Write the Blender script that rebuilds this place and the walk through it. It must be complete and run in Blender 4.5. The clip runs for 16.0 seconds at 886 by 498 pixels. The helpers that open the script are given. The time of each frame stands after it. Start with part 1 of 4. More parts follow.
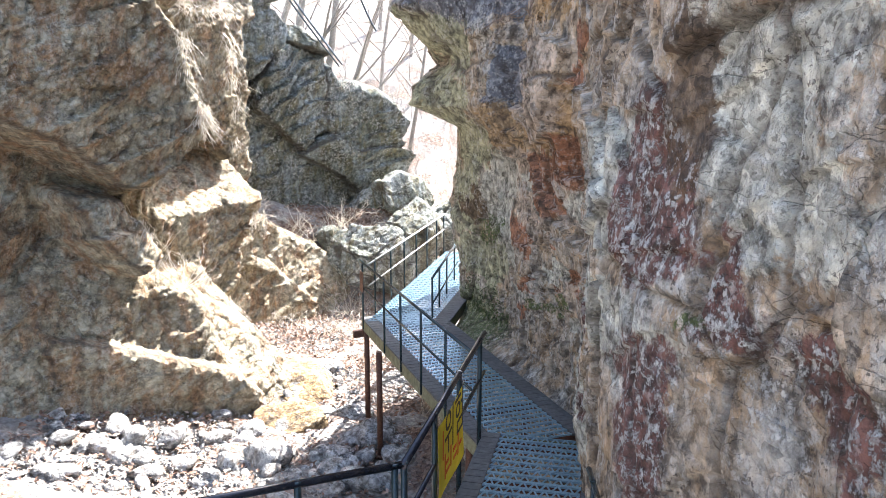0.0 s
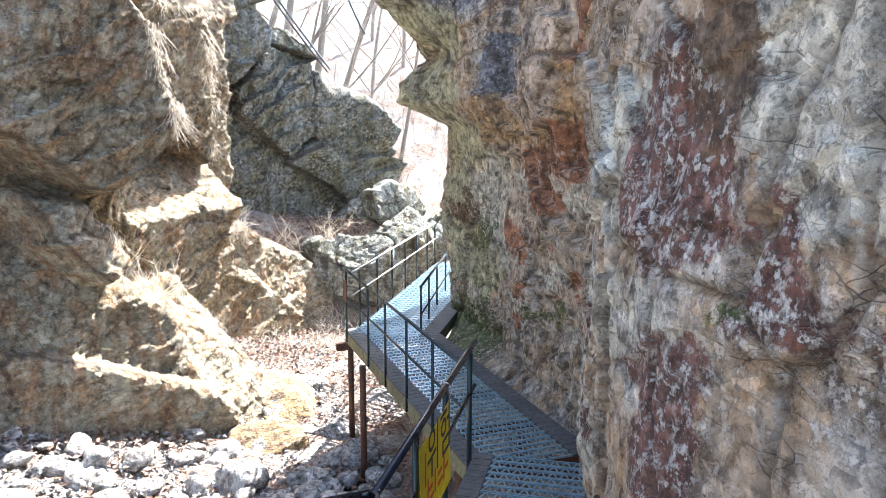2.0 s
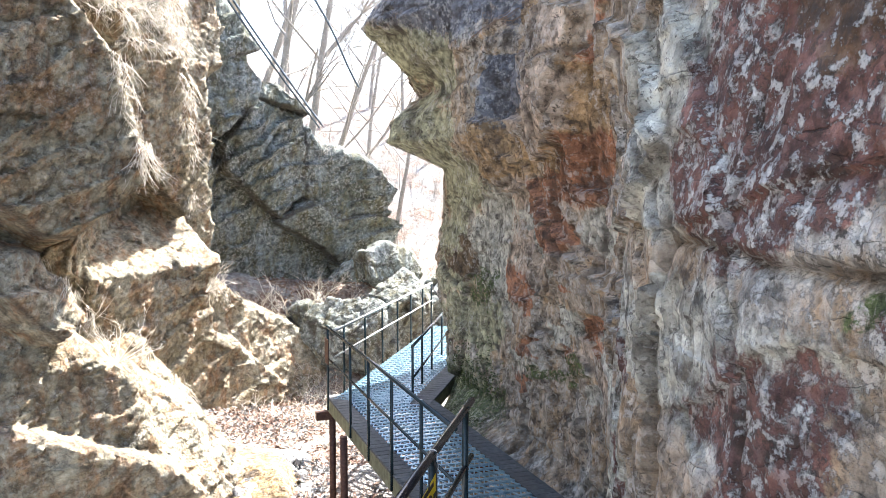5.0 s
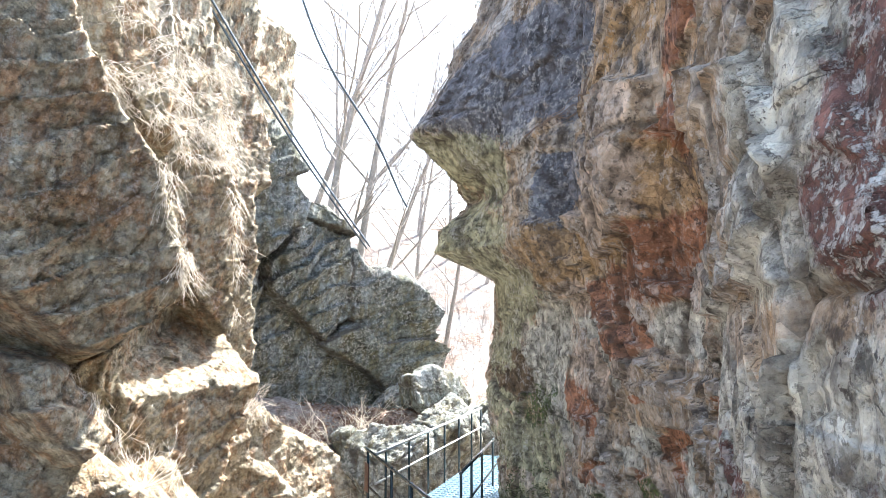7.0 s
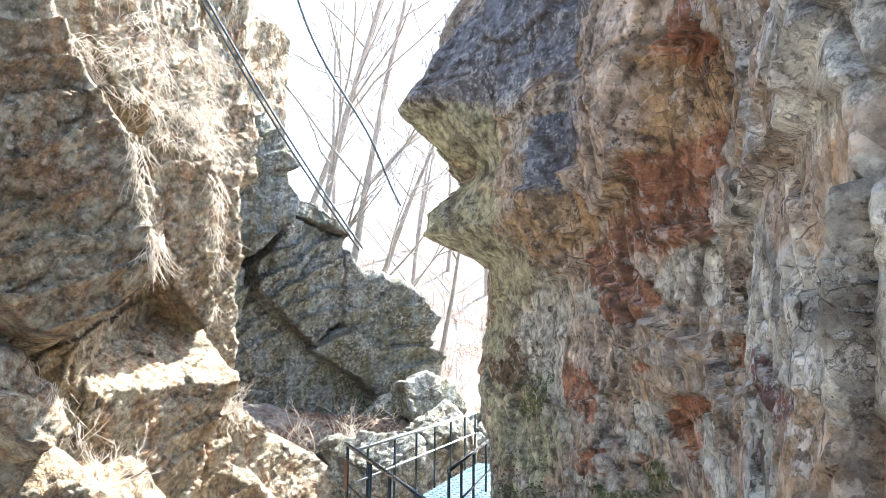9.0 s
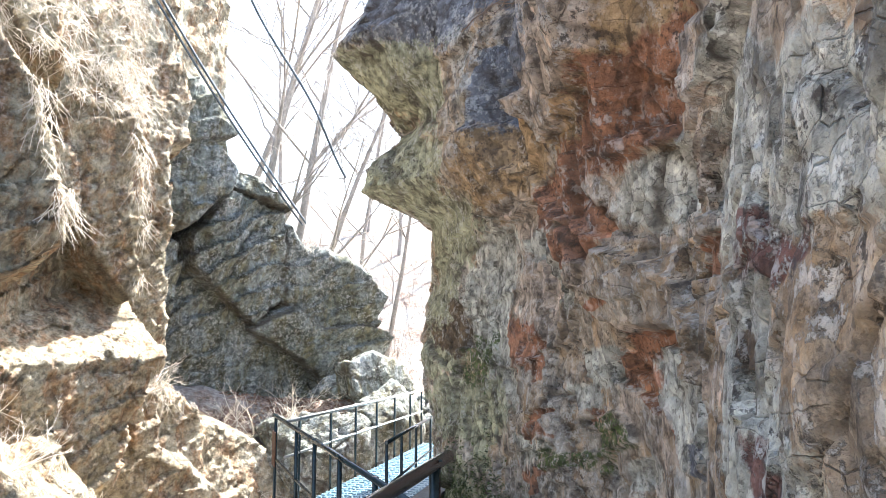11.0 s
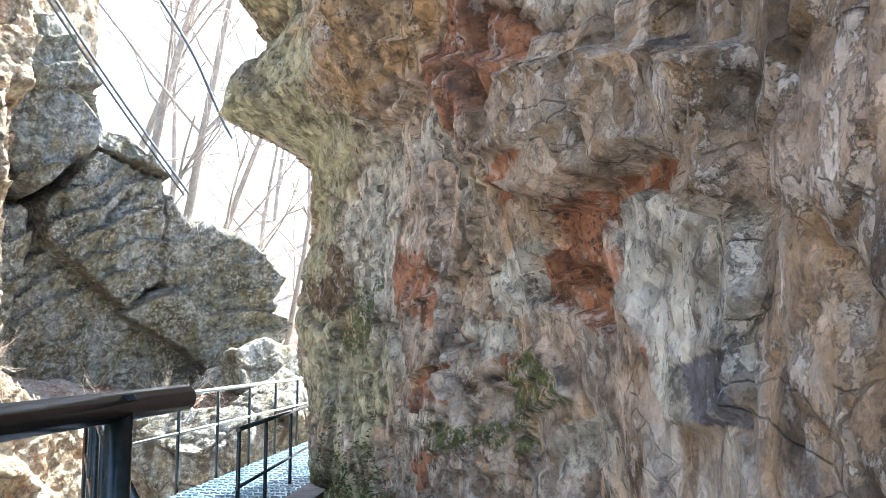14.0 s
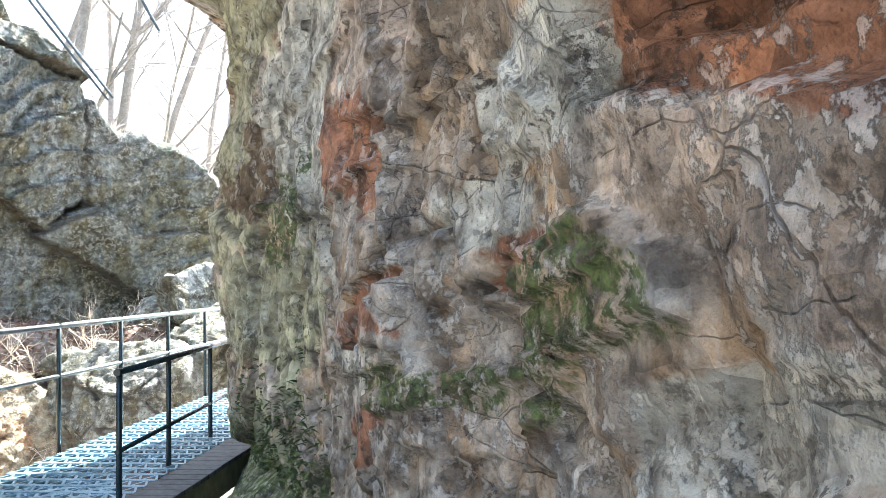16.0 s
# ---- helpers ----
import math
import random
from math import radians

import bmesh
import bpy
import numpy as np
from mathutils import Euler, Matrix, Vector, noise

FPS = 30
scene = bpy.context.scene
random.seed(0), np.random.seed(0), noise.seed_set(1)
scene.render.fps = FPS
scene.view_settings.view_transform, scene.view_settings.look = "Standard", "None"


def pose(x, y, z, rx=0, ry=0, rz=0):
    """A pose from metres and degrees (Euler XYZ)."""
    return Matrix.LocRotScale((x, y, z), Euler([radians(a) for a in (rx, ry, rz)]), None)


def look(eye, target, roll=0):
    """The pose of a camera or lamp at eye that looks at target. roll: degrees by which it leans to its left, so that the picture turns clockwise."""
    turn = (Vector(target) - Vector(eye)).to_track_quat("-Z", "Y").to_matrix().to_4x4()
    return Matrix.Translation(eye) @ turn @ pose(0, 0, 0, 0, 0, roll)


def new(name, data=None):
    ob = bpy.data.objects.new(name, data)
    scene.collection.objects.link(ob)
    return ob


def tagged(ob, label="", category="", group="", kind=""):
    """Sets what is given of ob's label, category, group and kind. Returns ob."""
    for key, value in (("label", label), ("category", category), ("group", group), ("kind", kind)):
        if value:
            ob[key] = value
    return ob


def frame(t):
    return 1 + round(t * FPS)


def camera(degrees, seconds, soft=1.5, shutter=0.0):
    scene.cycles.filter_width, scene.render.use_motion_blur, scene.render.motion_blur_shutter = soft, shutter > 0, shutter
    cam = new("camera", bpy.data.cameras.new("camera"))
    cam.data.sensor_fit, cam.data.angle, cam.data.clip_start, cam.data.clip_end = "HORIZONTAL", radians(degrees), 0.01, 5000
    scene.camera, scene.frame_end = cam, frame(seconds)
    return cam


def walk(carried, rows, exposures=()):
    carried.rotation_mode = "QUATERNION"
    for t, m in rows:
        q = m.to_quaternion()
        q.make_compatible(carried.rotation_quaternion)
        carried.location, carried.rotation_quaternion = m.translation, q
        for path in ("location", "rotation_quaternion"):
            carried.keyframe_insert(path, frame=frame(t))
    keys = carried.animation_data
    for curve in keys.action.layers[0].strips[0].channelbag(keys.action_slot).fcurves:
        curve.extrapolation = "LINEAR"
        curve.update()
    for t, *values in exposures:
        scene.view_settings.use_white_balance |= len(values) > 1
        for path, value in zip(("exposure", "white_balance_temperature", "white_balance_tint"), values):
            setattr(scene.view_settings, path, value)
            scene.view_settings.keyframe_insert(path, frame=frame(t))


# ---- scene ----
cam = camera(59.1, 16.0, soft=0.75)
PATH = [
    (0.0, 0.122, 0.075, 4.491, 0.26, -11.29, -0.11),
    (0.5, 0.147, 0.322, 4.399, -0.20, -11.67, -0.25),
    (1.0, 0.186, 0.572, 4.289, 0.00, -11.46, -0.07),
    (1.5, 0.234, 0.809, 4.149, -0.15, -10.32, -0.35),
    (2.0, 0.224, 1.042, 4.065, -0.11, -9.91, -0.14),
    (2.5, 0.238, 1.308, 3.907, 0.09, -9.66, -0.29),
    (3.0, 0.200, 1.575, 3.897, 0.04, -8.77, -0.21),
    (3.2, 0.198, 1.664, 3.857, 0.15, -8.23, -0.18),
    (5.3, 0.357, 2.717, 3.346, -0.01, -3.96, -0.07),
    (5.5, 0.361, 2.817, 3.295, 0.05, -3.69, -0.15),
    (6.0, 0.372, 3.033, 3.188, 0.82, -0.46, -0.08),
    (6.5, 0.319, 3.224, 3.212, 2.79, 3.42, -0.22),
    (7.0, 0.293, 3.386, 3.068, 3.53, 5.50, -0.22),
    (7.5, 0.326, 3.634, 2.944, 4.51, 7.43, -0.30),
    (8.0, 0.388, 3.874, 2.835, 4.62, 7.99, -0.09),
    (8.2, 0.404, 3.973, 2.744, 4.58, 7.76, -0.37),
    (10.3, 0.497, 4.998, 2.307, 2.50, 7.09, -0.34),
    (10.5, 0.524, 5.104, 2.251, 2.26, 7.02, -0.42),
    (11.0, 0.602, 5.270, 2.110, 0.39, 6.84, -0.28),
    (11.5, 0.637, 5.529, 2.028, -1.20, 6.95, -0.51),
    (12.0, 0.723, 5.828, 1.874, -2.91, 6.59, -0.41),
    (12.5, 0.780, 6.098, 1.793, -3.62, 6.77, -0.50),
    (13.0, 0.887, 6.441, 1.655, -0.83, 7.87, -0.26),
    (13.5, 0.966, 6.991, 1.656, -4.69, 6.75, -0.09),
    (14.0, 1.075, 7.552, 1.623, -5.34, 7.17, 0.32),
    (14.5, 1.171, 8.120, 1.602, -6.02, 6.56, -0.26),
    (15.0, 1.334, 8.711, 1.580, -6.74, 6.82, -0.49),
    (15.5, 1.371, 9.208, 1.573, -7.95, 4.82, 0.08),
    (16.0, 1.346, 9.639, 1.478, -7.62, 2.11, 0.81),
]
walk(cam, [(t, pose(x, y, z, 90 + pitch, 0, yaw) @ pose(0, 0, 0, 0, 0, -roll)) for t, x, y, z, yaw, pitch, roll in PATH],
     exposures=[(0.0, 2.68, 6350, 10), (8.0, 2.74, 6350, 8), (12.0, 2.84, 6350, 8), (14.5, 3.02, 6450, 9), (16.0, 3.18, 6350, 5)])

# ---- light: spring sun from ahead and a little to the right, clear sky ----
SUN_TURN, SUN_UP = 31.0, 51.0   # degrees right of ahead, degrees above the horizon
world = bpy.data.worlds.new("sky")
scene.world = world
world.use_nodes = True
wn = world.node_tree
sky = wn.nodes.new("ShaderNodeTexSky")
sky.sky_type = 'NISHITA'
sky.sun_disc = False
sky.sun_elevation = radians(SUN_UP)
sky.sun_rotation = radians(SUN_TURN)
sky.dust_density = 2.5
wn.links.new(sky.outputs[0], wn.nodes["Background"].inputs[0])
wn.nodes["Background"].inputs[1].default_value = 0.12
sun = new("sun", bpy.data.lights.new("sun", 'SUN'))
sun.data.energy, sun.data.angle, sun.data.color = 5.0, radians(0.55), (1.0, 0.96, 0.91)
sa, su = radians(SUN_TURN), radians(SUN_UP)
sun.matrix_world = look((0, 0, 30), (-math.sin(sa) * math.cos(su), -math.cos(sa) * math.cos(su), 30 - math.sin(su)))


# ---- noise on arrays ----
TABLE = np.random.RandomState(7).rand(65536, 4)


def lattice(i):
    h = (i[..., 0] * 73856093) ^ (i[..., 1] * 19349663) ^ (i[..., 2] * 83492791)
    return TABLE[(h ^ (h >> 13)) & 65535]


def vnoise(p):
    """Smooth noise from -1 to 1 at points p."""
    i = np.floor(p).astype(np.int64)
    f = p - i
    f = f * f * (3 - 2 * f)
    out = 0
    for a in (0, 1):
        for b in (0, 1):
            for c in (0, 1):
                w = (f[..., 0] if a else 1 - f[..., 0]) * (f[..., 1] if b else 1 - f[..., 1]) * (f[..., 2] if c else 1 - f[..., 2])
                out = out + w * lattice(i + np.array((a, b, c)))[..., 0]
    return out * 2 - 1


def fbm(p, octaves=4, gain=0.5):
    out, amp = 0, 1.0
    for k in range(octaves):
        out = out + amp * vnoise(p * 2.03 ** k + 17.3 * k)
        amp *= gain
    return out


def blocks(p, tilt=0.8):
    """Broken-rock relief: every cell is a tilted facet. Returns the relief and the distance to the cell's edge."""
    i = np.floor(p).astype(np.int64)
    best = np.full(p.shape[:-1], 9.0)
    second = best.copy()
    relief = np.zeros(p.shape[:-1])
    for a in (-1, 0, 1):
        for b in (-1, 0, 1):
            for c in (-1, 0, 1):
                cell = i + np.array((a, b, c))
                r = lattice(cell)
                d = p - (cell + 0.15 + 0.7 * r[..., :3])
                dist = np.sqrt((d * d).sum(-1))
                val = (r[..., 3] - 0.5) + tilt * (d * (np.roll(r[..., :3], 1, -1) - 0.5)).sum(-1)
                near = dist < best
                second = np.where(near, best, np.minimum(second, dist))
                relief = np.where(near, val, relief)
                best = np.where(near, dist, best)
    return relief, second - best


def stack(*xs):
    return np.stack(np.broadcast_arrays(*xs), -1)


def grid_mesh(name, V, flip=False):
    """A mesh from a grid of points V[rows, columns, 3]."""
    n, m = V.shape[:2]
    a = np.arange(n * m).reshape(n, m)
    q = np.stack((a[:-1, :-1], a[:-1, 1:], a[1:, 1:], a[1:, :-1]), -1).reshape(-1, 4)
    if flip:
        q = q[:, ::-1]
    me = bpy.data.meshes.new(name)
    me.vertices.add(n * m)
    me.vertices.foreach_set("co", V.reshape(-1).astype(np.float32))
    me.loops.add(q.size)
    me.loops.foreach_set("vertex_index", np.ascontiguousarray(q).reshape(-1).astype(np.int32))
    me.polygons.add(len(q))
    me.polygons.foreach_set("loop_start", np.arange(0, q.size, 4, dtype=np.int32))
    me.update(calc_edges=True)
    me.shade_smooth()
    return me


def mask_attr(me, name, values):
    me.attributes.new(name, 'FLOAT', 'POINT').data.foreach_set("value", np.ascontiguousarray(values).reshape(-1).astype(np.float32))


# ---- materials ----
class Shader:
    """Small helper that wires a node material."""

    def __init__(self, name, rough=0.8, metal=0.0):
        self.mat = bpy.data.materials.new(name)
        self.mat.use_nodes = True
        self.nt = self.mat.node_tree
        self.bsdf = self.nt.nodes["Principled BSDF"]
        self.bsdf.inputs["Roughness"].default_value = rough
        self.bsdf.inputs["Metallic"].default_value = metal
        self.coord = self.nt.nodes.new("ShaderNodeNewGeometry").outputs["Position"]

    def put(self, socket, value):
        if isinstance(value, bpy.types.NodeSocket):
            self.nt.links.new(value, socket)
        elif isinstance(value, tuple) and len(value) == 3 and socket.type == 'RGBA':
            socket.default_value = (*value, 1)
        else:
            socket.default_value = value

    def local(self):
        self.coord = self.nt.nodes.new("ShaderNodeTexCoord").outputs["Object"]
        return self

    def scaled(self, sx, sy, sz):
        n = self.nt.nodes.new("ShaderNodeMapping")
        n.inputs["Scale"].default_value = (sx, sy, sz)
        self.nt.links.new(self.coord, n.inputs["Vector"])
        return n.outputs[0]

    def noise(self, scale, detail=6, rough=0.6, vec=None, warp=0.0):
        n = self.nt.nodes.new("ShaderNodeTexNoise")
        n.inputs["Scale"].default_value, n.inputs["Detail"].default_value = scale, detail
        n.inputs["Roughness"].default_value, n.inputs["Distortion"].default_value = rough, warp
        self.nt.links.new(vec or self.coord, n.inputs["Vector"])
        return n.outputs["Fac"]

    def cells(self, scale, vec=None, feature='F1', out="Distance"):
        n = self.nt.nodes.new("ShaderNodeTexVoronoi")
        n.feature = feature
        n.inputs["Scale"].default_value = scale
        self.nt.links.new(vec or self.coord, n.inputs["Vector"])
        return n.outputs[out]

    def ramp(self, fac, *stops):
        n = self.nt.nodes.new("ShaderNodeValToRGB")
        e = n.color_ramp.elements
        while len(e) < len(stops):
            e.new(0.5)
        for k, (pos, c) in enumerate(stops):
            e[k].position = pos
            e[k].color = (*c, 1) if isinstance(c, tuple) else (c, c, c, 1)
        self.nt.links.new(fac, n.inputs[0])
        return n.outputs[0]

    def mix(self, fac, a, b, mode='MIX'):
        n = self.nt.nodes.new("ShaderNodeMix")
        n.data_type, n.blend_type = 'RGBA', mode
        self.put(n.inputs[0], fac), self.put(n.inputs[6], a), self.put(n.inputs[7], b)
        return n.outputs[2]

    def math(self, op, a, b=0.5, clamp=False):
        n = self.nt.nodes.new("ShaderNodeMath")
        n.operation, n.use_clamp = op, clamp
        self.put(n.inputs[0], a), self.put(n.inputs[1], b)
        return n.outputs[0]

    def chips(self, scale, warp=0.045):
        """Angular chips: each cell is a plane tilted its own way. Gives a height around 0 and the distance to the cell's edge."""
        nt = self.nt
        bend = nt.nodes.new("ShaderNodeTexNoise")
        bend.inputs["Scale"].default_value, bend.inputs["Detail"].default_value = scale * 0.7, 3
        nt.links.new(self.coord, bend.inputs["Vector"])

        def vec(op, a, b):
            n = nt.nodes.new("ShaderNodeVectorMath")
            n.operation = op
            self.put(n.inputs[0], a), self.put(n.inputs[3 if op == 'SCALE' else 1], b)
            return n.outputs["Value" if op == 'DOT_PRODUCT' else "Vector"]
        moved = vec('ADD', self.coord, vec('SCALE', vec('SUBTRACT', bend.outputs["Color"], (0.5, 0.5, 0.5)), warp / scale * 4))
        cell = nt.nodes.new("ShaderNodeTexVoronoi")
        cell.inputs["Scale"].default_value = scale
        nt.links.new(moved, cell.inputs["Vector"])
        tilt = vec('SUBTRACT', cell.outputs["Color"], (0.5, 0.5, 0.5))
        away = vec('SUBTRACT', moved, cell.outputs["Position"])
        return self.math('MULTIPLY', vec('DOT_PRODUCT', tilt, away), scale), cell.outputs["Distance"]

    def attr(self, name):
        n = self.nt.nodes.new("ShaderNodeAttribute")
        n.attribute_name = name
        return n.outputs["Fac"]

    def random(self):
        return self.nt.nodes.new("ShaderNodeObjectInfo").outputs["Random"]

    def island(self):
        return self.nt.nodes.new("ShaderNodeNewGeometry").outputs["Random Per Island"]

    def color(self, c):
        self.put(self.bsdf.inputs["Base Color"], c)
        return self

    def bump(self, height, distance=0.02, strength=0.6):
        n = self.nt.nodes.new("ShaderNodeBump")
        n.inputs["Distance"].default_value, n.inputs["Strength"].default_value = distance, strength
        self.nt.links.new(height, n.inputs["Height"])
        self.nt.links.new(n.outputs[0], self.bsdf.inputs["Normal"])
        return self


def rock_material(name, greys, ochre, lichen=0.5, masks=False, scale=1.0, pepper=1.0):
    """Weathered rock: broad tints, stains with ragged rims, coarse and fine grain, lichen crust, darker cracks and
    joints.
    """
    s = Shader(name, 0.9)
    broad = s.noise(0.8 * scale, 8, 0.7, warp=0.15)
    col = s.ramp(broad, (0.34, greys[0]), (0.48, greys[1]), (0.62, greys[2]))
    streak = s.noise(1.5 * scale, 7, 0.7, vec=s.scaled(2.2, 2.2, 0.6), warp=0.15)
    col = s.mix(s.ramp(streak, (0.47, 0.0), (0.60, 0.85)), col, ochre)
    ragged = s.math('ADD', s.math('MULTIPLY', s.math('SUBTRACT', s.noise(4.5, 10, 0.72), 0.5), 1.1),
                    s.math('MULTIPLY', s.math('SUBTRACT', s.noise(17, 6, 0.7), 0.5), 0.7))
    if masks:
        for attr, c, k in (("ochre", (0.48, 0.325, 0.17), 0.9), ("tan", (0.60, 0.49, 0.39), 0.85), ("pale", (0.61, 0.63, 0.56), 0.8),
                           ("red", (0.39, 0.18, 0.10), 0.95), ("purple", (0.19, 0.085, 0.07), 0.95), ("slate", (0.185, 0.20, 0.235), 0.97),
                           ("olive", (0.44, 0.455, 0.30), 0.85), ("brown", (0.12, 0.07, 0.035), 0.9)):
            f = s.math('ADD', s.attr(attr), ragged)
            col = s.mix(s.math('MULTIPLY', s.ramp(f, (0.50, 0.0), (0.66, 1.0)), k), col, c)
    # grain: fractal light and dark, flutes running down the face
    grain = s.noise(5.5 * scale, 12, 0.72)
    flute = s.noise(2.2 * scale, 10, 0.74, vec=s.scaled(1.0, 1.0, 1.3))
    both = s.math('ADD', s.math('MULTIPLY', grain, 0.72), s.math('MULTIPLY', flute, 0.28))
    light = s.ramp(both, (0.40, 1 - 0.75 * pepper), (0.46, 1 - 0.25 * pepper), (0.52, 1.05), (0.60, 1 + 0.35 * pepper))
    col = s.mix(1.0, col, light, 'MULTIPLY')
    big_chip, big_edge = s.chips(3.6 * scale)
    chip, chip_edge = s.chips(8.0 * scale)
    col = s.mix(1.0, col, s.ramp(s.math('ADD', s.math('MULTIPLY', chip, 0.8), 0.5), (0.2, 1 - 0.40 * pepper), (0.5, 1.0), (0.8, 1 + 0.25 * pepper)), 'MULTIPLY')
    col = s.mix(1.0, col, s.ramp(s.math('ADD', s.math('MULTIPLY', big_chip, 0.8), 0.5), (0.2, 0.66), (0.8, 1.24)), 'MULTIPLY')
    col = s.mix(s.math('MULTIPLY', s.ramp(chip_edge, (0.62, 0.0), (0.80, 0.6 * pepper)), s.ramp(s.noise(2.2 * scale, 4), (0.45, 0.1), (0.58, 1.0))), col, (0.06, 0.045, 0.035))
    # crusts of pale lichen in patches, black grit, darker joints
    crust = s.ramp(s.noise(11 * scale, 11, 0.74), (0.52, 0.0), (0.55, 1.0))
    crust = s.math('MULTIPLY', crust, s.ramp(s.noise(1.5 * scale, 5, 0.6), (0.44, 0.05), (0.54, lichen)))
    if masks:
        crust = s.math('ADD', crust, s.math('MULTIPLY', s.ramp(s.noise(12, 10, 0.76), (0.52, 0.0), (0.545, 0.75)), s.ramp(s.attr("purple"), (0.3, 0.0), (0.8, 1.0))), clamp=True)
    col = s.mix(crust, col, s.ramp(s.noise(40, 4), (0.3, (0.46, 0.47, 0.45)), (0.7, (0.74, 0.74, 0.71))))
    grit = s.ramp(s.noise(20 * scale, 8, 0.72), (0.42, 0.9 * pepper), (0.45, 0.0))
    where = s.ramp(s.noise(1.9 * scale, 4), (0.44, 0.1), (0.58, 0.9))
    if masks:
        where = s.math('MAXIMUM', where, s.math('MULTIPLY', s.attr("pale"), 0.6))
    col = s.mix(s.math('MULTIPLY', grit, where), col, (0.055, 0.042, 0.035))
    if masks:
        moss = s.ramp(s.math('ADD', s.attr("moss"), ragged), (0.40, 0.0), (0.66, 1.0))
        moss = s.math('MULTIPLY', moss, s.ramp(s.noise(19, 8, 0.74), (0.44, 0.05), (0.52, 0.95)))
        col = s.mix(moss, col, s.ramp(s.noise(13, 7, 0.7), (0.35, (0.025, 0.038, 0.012)), (0.5, (0.07, 0.10, 0.03)), (0.68, (0.18, 0.24, 0.08))))
    # thin broken cracks, running askew
    crack = 0.0
    for size, thin, tilt, gate in ((1.3 * scale, 0.0045, (0.7, 0.8, 1.9), 0.50), (3.4 * scale, 0.007, (0.9, 0.7, 1.7), 0.54)):
        bent = s.nt.nodes.new("ShaderNodeVectorMath")
        bent.operation = 'MULTIPLY_ADD'
        wob = s.nt.nodes.new("ShaderNodeTexNoise")
        wob.inputs["Scale"].default_value, wob.inputs["Detail"].default_value = 5.0 * scale, 5
        s.nt.links.new(s.coord, wob.inputs["Vector"])
        s.nt.links.new(wob.outputs["Color"], bent.inputs[0])
        bent.inputs[1].default_value = (0.14, 0.14, 0.14)
        s.nt.links.new(s.scaled(*tilt), bent.inputs[2])
        line = s.ramp(s.cells(size, bent.outputs[0], 'DISTANCE_TO_EDGE'), (0.2 * thin, 1.0), (1.6 * thin, 0.0))
        line = s.math('MULTIPLY', line, s.ramp(s.noise(2.4 * scale, 5, 0.65), (gate - 0.03, 0.0), (gate + 0.04, 1.0)))
        crack = s.math('MAXIMUM', line, crack)
    col = s.mix(s.math('MULTIPLY', crack, 0.18 if masks else 0.35), col, (0.05, 0.038, 0.03))
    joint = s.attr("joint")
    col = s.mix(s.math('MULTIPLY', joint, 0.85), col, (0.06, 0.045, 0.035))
    s.color(col)
    relief = s.noise(6.0 * scale, 5, 0.55)
    h = s.math('ADD', s.math('MULTIPLY', relief, 0.5 if masks else 0.8), s.math('MULTIPLY', s.noise(26 * scale, 4, 0.6), 0.14))
    h = s.math('ADD', h, s.math('MULTIPLY', crust, 0.11))
    fine_chip, _ = s.chips(26.0 * scale)
    h = s.math('ADD', h, s.math('MULTIPLY', fine_chip, 0.10))
    h = s.math('SUBTRACT', h, s.math('MULTIPLY', crack, 0.12))
    h = s.math('ADD', h, s.math('ADD', s.math('MULTIPLY', big_chip, 0.50), s.math('MULTIPLY', chip, 0.22)))
    s.bump(h, 0.115 if masks else 0.13, 1.0)
    return s.mat


ROCK_RIGHT = rock_material("weathered_cliff", ((0.40, 0.29, 0.19), (0.49, 0.42, 0.335), (0.55, 0.535, 0.49)), (0.45, 0.31, 0.18), 0.5, True)
ROCK_LEFT = rock_material("tan_cliff", ((0.24, 0.19, 0.115), (0.37, 0.32, 0.22), (0.47, 0.44, 0.34)), (0.34, 0.205, 0.11), 0.2, scale=1.0, pepper=0.7)
ROCK_GREY = rock_material("grey_boulder", ((0.13, 0.14, 0.10), (0.22, 0.245, 0.22), (0.33, 0.375, 0.38)), (0.18, 0.165, 0.095), 0.5, scale=1.0, pepper=0.8)


STONE = rock_material("pale_river_stone", ((0.29, 0.29, 0.29), (0.41, 0.415, 0.42), (0.54, 0.545, 0.55)), (0.42, 0.37, 0.33), 0.3)


def ground_material():
    s = Shader("stream_bed", 0.9)
    leaf = s.ramp(s.cells(16, out="Color"), (0.1, (0.08, 0.05, 0.04)), (0.5, (0.19, 0.125, 0.095)), (0.9, (0.31, 0.235, 0.195)))
    stone = s.ramp(s.noise(7, 7, 0.7), (0.35, (0.16, 0.15, 0.14)), (0.6, (0.32, 0.31, 0.30)))
    s.color(s.mix(s.ramp(s.noise(1.1, 5), (0.42, 0.0), (0.56, 1.0)), leaf, stone))
    s.bump(s.math('ADD', s.cells(13), s.noise(25, 6)), 0.06, 0.8)
    return s.mat


GROUND = ground_material()


def plain(name, a, b, scale, rough, metal=0.0, bump=0.004):
    s = Shader(name, rough, metal)
    n = s.noise(scale, 6, 0.65)
    wide = s.noise(scale * 0.12, 3)
    s.color(s.mix(s.ramp(wide, (0.4, 0.0), (0.65, 0.5)), s.ramp(n, (0.35, a), (0.65, b)), tuple(0.6 * v for v in a)))
    s.bump(n, bump, 0.5)
    return s.mat


